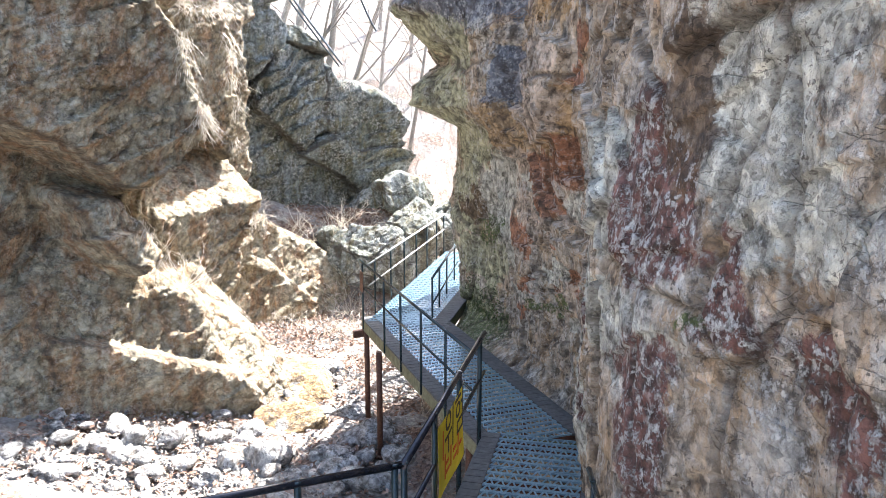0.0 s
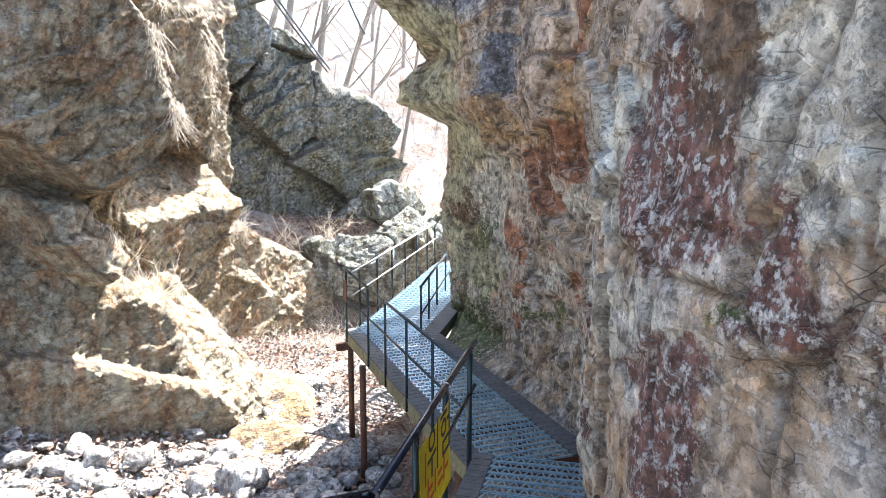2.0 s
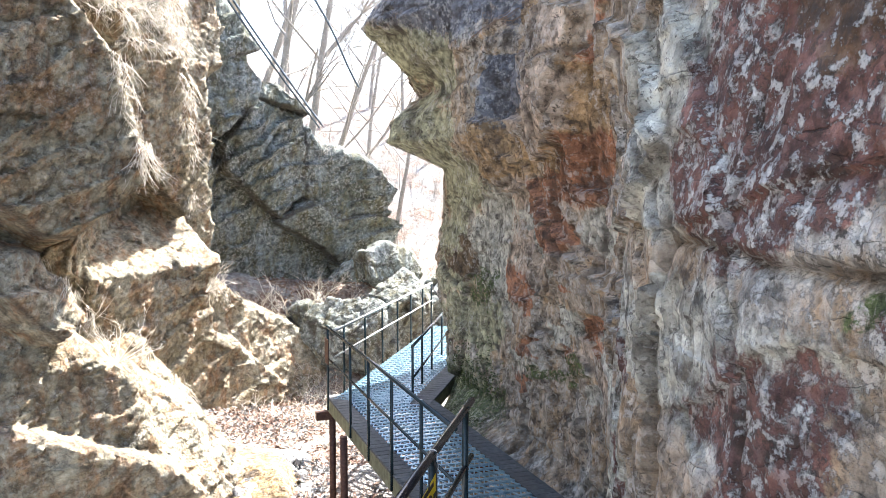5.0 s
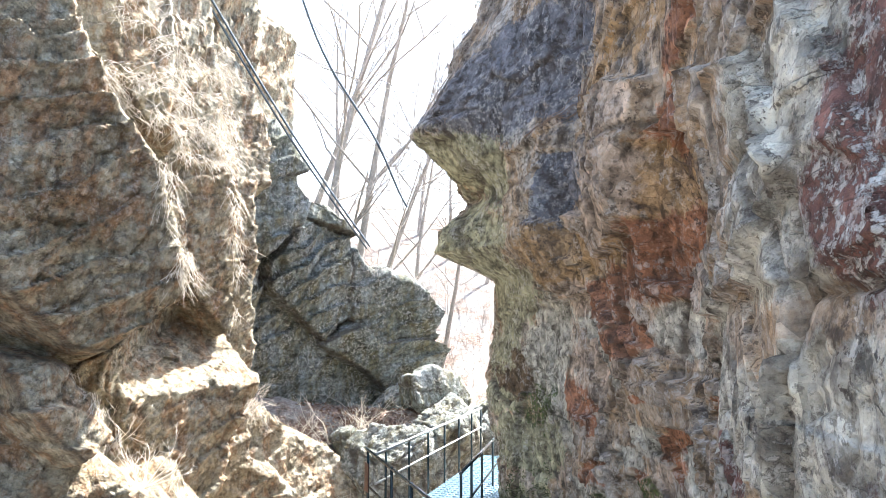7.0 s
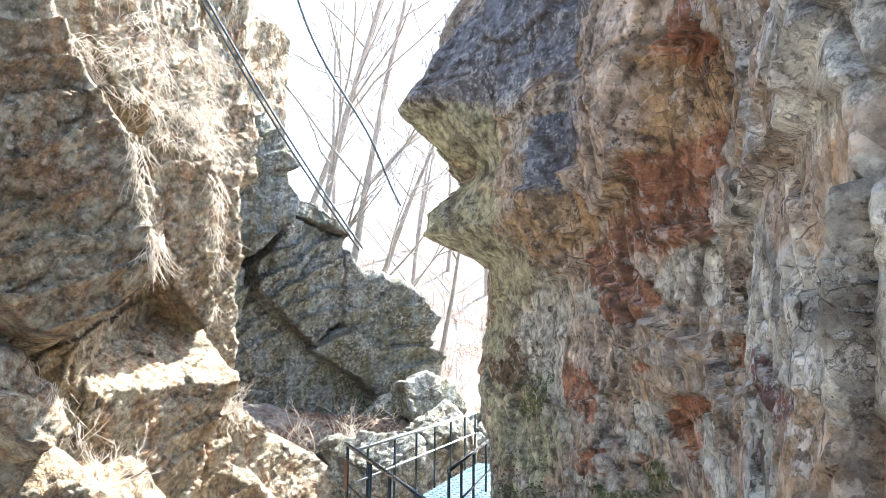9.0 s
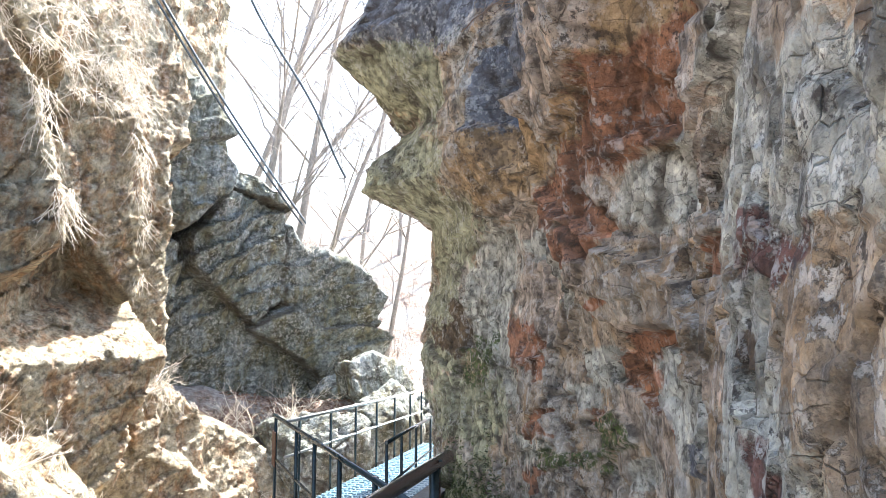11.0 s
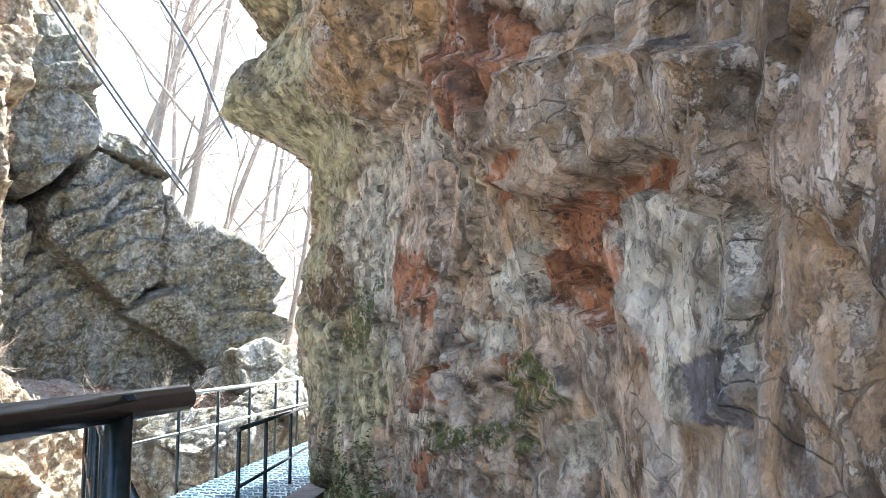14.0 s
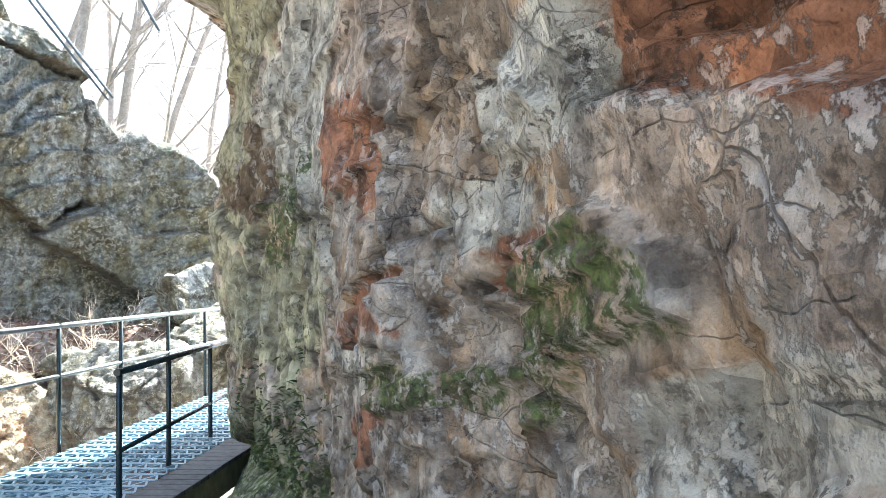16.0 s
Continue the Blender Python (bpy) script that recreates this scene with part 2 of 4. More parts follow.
RAIL = plain("dark_green_paint", (0.016, 0.032, 0.038), (0.032, 0.055, 0.065), 40, 0.22, 0.2, 0.001)
# the blue in this black stands for reflected sky, mixed into the base colour
HANDRAIL = plain("black_paint_blue_sheen", (0.014, 0.016, 0.024), (0.030, 0.032, 0.042), 30, 0.18, 0.2, 0.001)
# grating steel: base colour carries the blue of the sky it reflects
STEEL = plain("galvanised_grating", (0.17, 0.31, 0.42), (0.30, 0.47, 0.58), 60, 0.3, 0.5, 0.001)
RUST = plain("rusted_steel", (0.07, 0.03, 0.018), (0.17, 0.08, 0.05), 25, 0.7, 0.2, 0.003)
WOOD = plain("weathered_timber", (0.055, 0.06, 0.065), (0.12, 0.125, 0.13), 14, 0.75, 0.0, 0.006)
FASCIA = plain("mossy_timber", (0.12, 0.12, 0.07), (0.24, 0.24, 0.15), 10, 0.8, 0.0, 0.006)
BARK = plain("grey_bark", (0.26, 0.23, 0.20), (0.46, 0.42, 0.38), 20, 0.9, 0.0, 0.01)
# black cable lightened towards blue: its glints are put into the colour
CABLE = plain("black_cable", (0.06, 0.09, 0.12), (0.12, 0.16, 0.20), 20, 0.3, 0.0, 0.001)
DRY = plain("dry_grass", (0.58, 0.51, 0.42), (0.80, 0.75, 0.67), 9, 0.9, 0.0, 0.001)
YELLOW = plain("yellow_banner", (0.72, 0.62, 0.05), (0.85, 0.74, 0.10), 8, 0.6, 0.0, 0.002)
BLACKINK = plain("black_ink", (0.02, 0.02, 0.02), (0.04, 0.04, 0.04), 8, 0.6)
REDINK = plain("red_ink", (0.70, 0.10, 0.02), (0.80, 0.16, 0.03), 8, 0.6)


# ---- mesh helpers ----
def part(name, bm, material, parent=None, label=""):
    """Links a bmesh as one mesh object, under a thing or a part."""
    me = bpy.data.meshes.new(name)
    bm.to_mesh(me)
    bm.free()
    me.materials.append(material)
    ob = new(name, me)
    ob.parent = parent
    if label:
        tagged(ob, label)
    return ob


def thing(name, at, label, category, group="", kind=""):
    ob = new(name)
    ob.location = at
    bpy.context.view_layer.update()
    return tagged(ob, label, category, group, kind)


def box(bm, m, size, bevel=0.0):
    """A box with its own rounded edges, centred on the pose m."""
    made = bmesh.ops.create_cube(bm, size=1.0, matrix=m @ Matrix.Diagonal((*size, 1)))
    if bevel:
        edges = list({e for v in made["verts"] for e in v.link_edges})
        bmesh.ops.bevel(bm, geom=edges, offset=bevel, segments=2, affect='EDGES', profile=0.5)
    return bm


def tube(bm, points, radius, sides=10, taper=None, caps=True):
    """A round bar along points."""
    pts = [Vector(p) for p in points]
    rings = []
    for k, p in enumerate(pts):
        d = (pts[min(k + 1, len(pts) - 1)] - pts[max(k - 1, 0)]).normalized()
        u = d.cross(Vector((0, 0, 1)) if abs(d.z) < 0.95 else Vector((1, 0, 0))).normalized()
        w = d.cross(u)
        r = radius if taper is None else radius + (taper - radius) * k / (len(pts) - 1)
        rings.append([bm.verts.new(p + r * (math.cos(a) * u + math.sin(a) * w)) for a in (2 * math.pi * j / sides for j in range(sides))])
    for a, b in zip(rings, rings[1:]):
        for j in range(sides):
            f = bm.faces.new((a[j], a[(j + 1) % sides], b[(j + 1) % sides], b[j]))
            f.smooth = True
    if caps:
        bm.faces.new(rings[0][::-1]), bm.faces.new(rings[-1])
    return bm


# ---- cliffs ----
def profile_surface(levels, stations, y, z):
    """x of a cliff at y, z, from upright profiles that stand at several y."""
    ys = np.array([s[0] for s in stations])
    xs = np.array([s[1:] for s in stations])
    at_z = np.stack([np.interp(z, levels, row) for row in xs])
    k = np.clip(np.searchsorted(ys, y) - 1, 0, len(ys) - 2)
    f = np.clip((y - ys[k]) / (ys[k + 1] - ys[k]), 0, 1)[:, None]
    return at_z[k] * (1 - f) + at_z[k + 1] * f


def blur(a, n):
    for _ in range(n):
        p = np.pad(a, 1, mode="edge")
        a = (p[:-2, 1:-1] + p[2:, 1:-1] + p[1:-1, :-2] + p[1:-1, 2:] + 2 * p[1:-1, 1:-1]) / 6
    return a


RIGHT_LEVELS = (-2.6, -0.35, 0.1, 1.2, 2.0, 3.0, 3.8, 4.25, 4.65, 5.1, 6.1, 8.0, 10.0)
RIGHT_NEAR = [
    (-9, 2.8, 2.7, 2.6, 2.6, 2.6, 2.6, 2.6, 2.6, 2.6, 2.7, 3.2),
    (2.5, 2.0, 2.0, 2.05, 2.05, 2.1, 2.1, 2.1, 2.1, 2.1, 2.2, 2.6),
    (4.0, 1.75, 1.8, 1.85, 1.85, 1.88, 1.9, 1.9, 1.9, 1.9, 2.0, 2.3),
    (5.4, 1.45, 1.4, 1.36, 1.38, 1.42, 1.55, 1.64, 1.6, 1.6, 1.7, 2.0),
    (6.4, 1.45, 1.42, 1.38, 1.36, 1.38, 1.44, 1.45, 1.45, 1.45, 1.5, 1.9),
    (8.0, 1.7, 1.62, 1.58, 1.6, 1.68, 1.68, 1.6, 1.55, 1.5, 1.5, 1.8),
    (9.5, 2.0, 1.95, 1.92, 1.92, 1.92, 1.78, 1.6, 1.55, 1.52, 1.5, 1.7),
    (10.2, 2.0, 2.0, 1.97, 1.9, 1.71, 1.48, 1.25, 1.3, 1.4, 1.4, 1.7)]
RIGHT_FAR = [
    (10.9, 1.98, 2.05, 2.05, 1.85, 1.55, 1.5, 1.4, 1.35, 1.4, 1.4, 1.7),
    (11.7, 1.88, 1.92, 1.92, 1.86, 1.65, 1.5, 1.35, 1.3, 1.4, 1.4, 1.7),
    (12.6, 0.9, 1.55, 1.58, 1.64, 1.65, 1.5, 1.4, 1.4, 1.42, 1.35, 1.6),
    (13.05, 0.6, 1.5, 1.48, 1.47, 1.5, 1.45, 1.42, 1.4, 1.42, 1.3, 1.6),
    (13.35, 0.45, 1.42, 1.38, 1.4, 1.45, 1.25, 0.88, 0.85, 1.2, 1.2, 1.6),
    (14.0, 0.1, 1.25, 1.22, 1.22, 1.26, 1.15, 0.85, 0.7, 0.6, 0.9, 1.5),
    (15.0, -0.35, 0.97, 0.96, 0.95, 0.97, 0.85, 0.35, 0.35, -0.65, 0.4, 1.3),
    (15.8, -0.55, 0.68, 0.62, 0.58, 0.6, 0.45, -0.38, 0.12, -1.08, 0.1, 1.0),
    (16.5, -0.6, 0.5, 0.4, 0.25, 0.35, 0.25, -0.75, -0.05, -0.85, 0.1, 0.9),
    (17.3, -0.5, 0.55, 0.45, 0.2, 0.3, 0.3, -0.1, 0.1, -0.2, 0.4, 1.0),
    (18.3, -0.2, 0.9, 0.85, 0.8, 0.8, 0.9, 0.7, 0.8, 0.7, 1.0, 1.6)]


def spaced(*spans):
    """Positions along a line: (start, end, step) one after another."""
    return np.concatenate([np.arange(a, b, s) for a, b, s in spans])


def spot(Y, Z, y, z, ry, rz, lean=0.0):
    """1 in the middle of an oval on a wall, 0 at its rim and outside. lean: its slope."""
    dy = Y - y
    d = np.sqrt((dy / ry) ** 2 + ((Z - z - lean * dy) / rz) ** 2)
    return np.clip(1.5 - 0.85 * d, 0, 1)


def inside_of(corners, A, B):
    """Distance to the rim of a polygon on a wall, in metres: above 0 inside it, below 0 outside."""
    near = np.full(A.shape, 1e9)
    odd = np.zeros(A.shape, bool)
    for (a0, b0), (a1, b1) in zip(corners, corners[1:] + corners[:1]):
        da, db = a1 - a0, b1 - b0
        t = np.clip(((A - a0) * da + (B - b0) * db) / (da * da + db * db), 0, 1)
        near = np.minimum(near, np.hypot(A - a0 - t * da, B - b0 - t * db))
        if db:
            odd ^= ((b0 > B) != (b1 > B)) & (A < a0 + (B - b0) * da / db)
    return np.where(odd, near, -near)


# broken slabs, ribs and hollows of the right cliff: corners along y and z, depth into the rock, stain
RIGHT_SLABS = [
    (((13.5, 5.3), (11.5, 5.0), (12.4, 4.4), (13.3, 4.4)), 0.10, "slate"),
    (((13.7, 4.4), (11.6, 4.2), (12.1, 3.9), (14.2, 3.5), (14.3, 4.0)), -0.08, "ochre"),
    (((11.3, 5.0), (10.1, 5.2), (9.6, 5.0), (9.8, 4.6), (10.1, 4.0), (11.6, 3.75), (12.4, 4.4)), -0.15, "tan"),
    (((9.8, 4.6), (8.8, 4.4), (7.8, 3.9), (7.8, 3.6), (9.3, 3.35), (10.4, 3.45), (10.15, 4.0)), 0.24, "ochre"),
    (((10.1, 3.85), (9.3, 3.5), (9.55, 3.26), (9.9, 3.28), (10.35, 3.57)), 0.07, "red"),
    (((11.6, 3.7), (9.7, 3.16), (9.86, 2.69), (10.86, 2.88)), 0.0, "tan"),
    (((8.9, 2.6), (8.58, 2.6), (8.6, 2.42), (9.2, 2.41)), 0.09, "red"),
    (((7.85, 2.12), (7.59, 2.01), (7.56, 1.89), (7.73, 1.94)), 0.12, "brown"),
    (((7.9, 4.6), (6.8, 4.2), (6.3, 3.65), (6.9, 3.25), (8.5, 3.15), (8.9, 3.6), (7.75, 3.8)), -0.10, ""),
    (((10.5, 3.3), (8.75, 3.15), (8.65, 2.7), (11.2, 2.5)), 0.07, ""),
    (((14.2, 3.4), (12.65, 3.45), (11.8, 2.7), (11.2, 2.43), (10.45, 2.24), (10.1, 2.2), (9.8, 2.22), (9.6, 2.16), (9.0, 1.95), (8.9, 2.2), (10.6, 2.75), (13.2, 3.9)), -0.11, ""),
    (((10.69, 2.2), (10.21, 2.18), (10.07, 2.08), (10.18, 2.02), (10.12, 1.8), (10.39, 1.79), (11.03, 1.93)), 0.12, "red"),
    (((11.1, 1.86), (10.4, 1.64), (10.42, 1.5), (10.87, 1.46), (11.15, 1.62)), 0.0, "tan"),
    (((11.15, 1.26), (10.85, 1.33), (10.5, 1.32), (10.54, 1.2), (11.25, 1.0)), 0.02, "pale"),
    (((10.17, 2.04), (10.0, 2.08), (9.84, 2.1), (9.38, 2.0), (9.0, 1.9), (9.0, 1.54), (9.4, 1.42), (9.69, 1.4), (9.84, 1.6), (9.94, 1.75), (10.12, 1.8)), -0.05, "pale"),
    (((10.21, 2.19), (9.81, 2.19), (9.58, 2.15), (9.36, 2.06), (9.41, 2.0), (9.84, 2.1), (10.06, 2.09)), 0.05, "red"),
    (((13.5, 1.26), (12.82, 1.51), (12.45, 1.52), (12.75, 1.4)), 0.07, "red"),
    (((12.12, 1.4), (11.95, 1.5), (11.62, 1.55), (11.67, 1.49)), 0.06, "red"),
    (((13.6, 2.28), (13.05, 2.19), (12.68, 2.09), (12.88, 1.96), (13.4, 1.96)), 0.08, "red"),
    (((11.1, 2.05), (10.3, 1.85), (10.38, 1.64), (10.56, 1.68), (10.71, 1.74), (11.18, 1.86)), 0.10, "red"),
    (((9.62, 1.57), (9.4, 1.6), (9.05, 1.62), (9.05, 1.46), (9.4, 1.43)), 0.015, "slate"),
    (((11.92, 2.0), (11.5, 2.04), (11.29, 1.86), (11.44, 1.79), (11.84, 1.87)), -0.03, "pale"),
    (((11.79, 1.37), (11.6, 1.49), (11.19, 1.62), (10.97, 1.5), (10.96, 1.4), (11.31, 1.31), (11.84, 1.04)), -0.06, "moss"),
    (((12.95, 0.94), (12.28, 1.16), (11.7, 1.25), (12.1, 1.13), (12.7, 0.93)), -0.03, "moss"),
    (((15.5, 2.05), (14.5, 2.02), (14.4, 1.9), (15.3, 1.78)), -0.03, "moss"),
]


RIGHT_FACE = []


def right_cliff():
    y = spaced((-9, 3, 0.3), (3, 5.0, 0.025), (5.0, 11.6, 0.015), (11.6, 17.6, 0.025), (17.6, 19.0, 0.06))
    z = spaced((-2.6, -0.2, 0.12), (-0.2, 0.9, 0.03), (0.9, 2.7, 0.018), (2.7, 5.0, 0.02), (5.0, 6.9, 0.03), (6.9, 9.6, 0.09))
    far = [(20.5, 2.6), (24.0, 6.0), (30.0, 12.0)]
    # the rock's foot reaches out under the boardwalk's edge
    foot_y, foot_x = (11.7, 12.6, 13.35, 14.0, 15.0, 15.8, 16.5, 17.3, 18.3), (1.5, 1.1, 0.85, 0.6, 0.2, 0.26, 0.38, 0.55, 0.8)
    rows = [(r[0], r[1], float(np.interp(r[0], foot_y, foot_x)) if r[0] > 11.5 else r[2], *r[2:8], 0.85 * r[7] + 0.15 * r[8], *r[8:]) for r in RIGHT_NEAR + RIGHT_FAR]
    X = blur(profile_surface(RIGHT_LEVELS, rows, y, z), 4)
    Y, Z = np.meshgrid(y, z, indexing="ij")
    P = stack(X * 0.5, Y, Z)
    warp = stack(*(vnoise(P * 1.7 + k) for k in (1, 5, 9)))
    a, ea = blocks(P * np.array((0.9, 0.9, 0.6)) + 0.06 * warp + 3.1)
    b, eb = blocks(P * np.array((2.3, 2.3, 1.5)) + 0.10 * warp + 9.7, 1.1)
    c, ec = blocks(P * np.array((6.0, 6.0, 4.2)) + 0.18 * warp + 1.2, 1.2)
    rough = np.clip(0.55 + 0.9 * vnoise(P * 0.7 + 4.4), 0.25, 1.2)
    close = (1.0 - 0.4 * spot(Y, Z, 8.3, 1.6, 1.6, 1.8)) * (1.0 - 0.6 * spot(Y, Z, 9.7, 1.6, 1.2, 0.8)) * (1.0 - 0.7 * spot(Y, Z, 10.6, 1.65, 0.55, 0.4))
    flutes = fbm(P * np.array((5.0, 5.0, 1.1)) + 0.4 * warp, 3)
    d = close * (0.13 * a + rough * (0.115 * b + 0.055 * c)) + 0.03 * fbm(P * 1.6, 3) + 0.004 * flutes + 0.006 * fbm(P * 9.0, 3, 0.65)
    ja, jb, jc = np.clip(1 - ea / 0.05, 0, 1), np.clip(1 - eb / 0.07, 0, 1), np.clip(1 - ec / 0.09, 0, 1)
    # undercut lips and upright ribs: each juts out sharply and falls back slowly
    lip = 1 - np.mod(Z * 1.05 + 0.22 * Y + 0.35 * fbm(P * 0.8 + 5, 2), 1.0)
    rib = 1 - np.mod(Y * 0.72 - 0.12 * Z + 0.40 * fbm(P * 0.7 + 8, 2), 1.0)
    small = 1 - np.mod(Z * 3.1 + 0.8 * Y + 0.6 * fbm(P * 1.4 + 2, 2), 1.0)
    d = d - close * (0.08 * np.clip(0.35 + vnoise(P * 0.55 + 3), 0, 1) * lip + 0.07 * np.clip(0.4 + vnoise(P * 0.5 + 6), 0, 1) * rib
                     + 0.02 * np.clip(0.3 + vnoise(P * 1.1 + 1), 0, 1) * small - 0.05)
    for corners, depth, _ in RIGHT_SLABS:
        span = min(0.12, 0.25 * (max(c[1] for c in corners) - min(c[1] for c in corners)))
        shift = span * 0.6 * fbm(P * 2.2 + 7, 4, 0.6)
        rim = inside_of(corners, Y + shift, Z - 0.7 * shift)
        X = X + depth * np.clip(rim / (0.25 * span) + 0.5, 0, 1) ** 0.7
        d = d - 0.35 * abs(depth) * np.clip(1 - np.abs(rim) / (0.3 * span), 0, 1) * (depth < 0)
    X = X + d + close * (0.05 * ja + 0.03 * rough * jb + 0.012 * rough * jc)
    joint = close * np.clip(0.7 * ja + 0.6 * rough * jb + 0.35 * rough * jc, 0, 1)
    RIGHT_FACE.extend((y, z, X))
    V = stack(X, Y, Z)
    # beyond the nose the wall swings away to the right
    tail = []
    for fy, fx in far:
        row = V[-1].copy()
        row[:, 1] = fy + 0.1 * row[:, 2]
        row[:, 0] = row[:, 0] + fx
        tail.append(row)
    V = np.concatenate((V, np.stack(tail)))
    # the top runs back as a slope
    top = V[:, -1:].copy()
    tops = [V]
    for dx, dz in ((1.5, 0.6), (6, 1.6), (20, 3.0)):
        t = top.copy()
        t[..., 0] += dx
        t[..., 2] += dz
        tops.append(t)
    V = np.concatenate(tops, axis=1)
    me = grid_mesh("wall_right", V, flip=True)
    full = np.zeros(V.shape[:2])
    full[:joint.shape[0], :joint.shape[1]] = joint
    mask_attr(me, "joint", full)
    # ragged outlines for the stains
    W = stack(V[..., 1], V[..., 2], V[..., 2] * 0)
    near = 1 - 0.85 * np.clip(2.2 - 0.8 * np.abs(V[..., 1] - 9.9), 0, 1)
    Yv = V[..., 1] + near * (0.32 * vnoise(W * 1.4 + 3) + 0.14 * vnoise(W * 3.7 + 8) + 0.05 * vnoise(W * 11))
    Zv = V[..., 2] + near * (0.26 * vnoise(W * 1.4 + 21) + 0.12 * vnoise(W * 3.7 + 5) + 0.05 * vnoise(W * 11 + 4))
    for name, spots in RIGHT_PATCHES.items():
        m = np.zeros(Yv.shape)
        for s in spots:
            m = np.maximum(m, spot(Yv, Zv, *s))
        for corners, _, stain in RIGHT_SLABS:
            if stain == name:
                span = min(0.12, 0.25 * (max(c[1] for c in corners) - min(c[1] for c in corners)))
                m = np.maximum(m, np.clip(0.55 + inside_of(corners, V[..., 1], V[..., 2]) / span, 0, 1))
        mask_attr(me, name, m)
    me.materials.append(ROCK_RIGHT)
    return tagged(new("wall_right", me), "overhanging limestone cliff stained red and ochre with lichen", "cliff", kind="structure")


# stains: y, z, half length, half height
RIGHT_PATCHES = {
    "slate": [(12.47, 4.61, 1.18, 0.38), (13.81, 6.48, 1.8, 0.84)],
    "ochre": [(13.27, 3.91, 1.22, 0.33), (9.49, 3.16, 0.57, 0.17), (10.0, 3.9, 1.8, 0.44), (10.06, 5.64, 1.8, 0.24), (13.31, 3.44, 0.64, 0.24)],
    "red": [(10.34, 3.48, 0.7, 0.22), (9.85, 3.67, 0.9, 0.30), (11.69, 3.41, 0.85, 0.30), (11.1, 2.95, 0.5, 0.2), (9.2, 4.6, 0.5, 0.25), (8.78, 5.06, 0.57, 0.18), (10.39, 1.95, 0.28, 0.16), (10.14, 2.11, 0.1, 0.07), (13.28, 2.12, 0.42, 0.19), (12.86, 1.42, 0.4, 0.08), (11.61, 1.51, 0.32, 0.05), (13.36, 0.92, 0.49, 0.08), (9.91, 1.57, 0.05, 0.04), (10.91, 2.35, 0.4, 0.04), (10.59, 1.78, 0.21, 0.04)],
    "tan": [(11.0, 2.9, 0.5, 0.4), (8.8, 3.2, 0.6, 0.4), (13.37, 3.09, 1.06, 0.34), (8.68, 1.94, 0.42, 0.1), (10.3, 1.63, 0.37, 0.07), (10.29, 1.41, 0.34, 0.09), (12.9, 2.52, 0.68, 0.26), (10.49, 2.19, 0.21, 0.04), (10.57, 1.61, 0.16, 0.08)],
    "pale": [(7.6, 1.6, 0.5, 0.6), (11.9, 2.9, 0.5, 0.5), (4.6, 4.6, 0.8, 0.5), (9.78, 3.03, 0.67, 0.22), (7.83, 2.78, 0.53, 0.5), (7.26, 2.71, 0.34, 0.33), (6.4, 3.76, 0.8, 0.4), (4.14, 4.11, 0.62, 0.43), (6.77, 2.7, 1.73, 0.3), (14.27, 2.41, 0.76, 0.96), (9.72, 1.87, 0.25, 0.09), (11.27, 1.93, 0.53, 0.14), (14.18, 2.67, 0.56, 0.53), (12.73, 2.97, 0.65, 0.15), (13.26, 1.21, 0.6, 0.13), (9.56, 1.49, 0.05, 0.04), (11.9, 1.64, 0.46, 0.11), (11.46, 1.87, 0.31, 0.12), (10.6, 1.3, 0.18, 0.06)],
    "purple": [(3.67, 3.05, 0.51, 0.35), (5.41, 2.26, 0.54, 0.44), (5.51, 3.78, 0.57, 0.53), (5.35, 3.57, 0.2, 0.37), (5.61, 2.5, 0.38, 0.26), (5.58, 3.32, 0.37, 0.22), (7.37, 2.32, 0.4, 0.14), (7.34, 1.71, 0.22, 0.11), (4.5, 3.32, 0.23, 0.53)],
    "brown": [(5.12, 4.51, 0.4, 0.52), (7.59, 1.95, 0.17, 0.07), (15.71, 2.39, 0.44, 0.23)],
    "olive": [(15.31, 5.51, 0.91, 0.41), (15.64, 4.52, 0.96, 0.47), (15.61, 3.66, 0.94, 0.61), (16.2, 2.48, 0.84, 0.71), (16.12, -0.17, 1.6, 0.77), (15.38, 1.3, 1.13, 0.43)],
    "moss": [(15.05, 1.89, 0.6, 0.19), (15.3, 0.11, 1.19, 0.24), (15.74, -0.18, 1.52, 0.5), (4.78, 2.94, 0.12, 0.08), (15.05, 1.87, 0.43, 0.13), (12.45, 1.07, 0.4, 0.08)],
}
right_cliff()

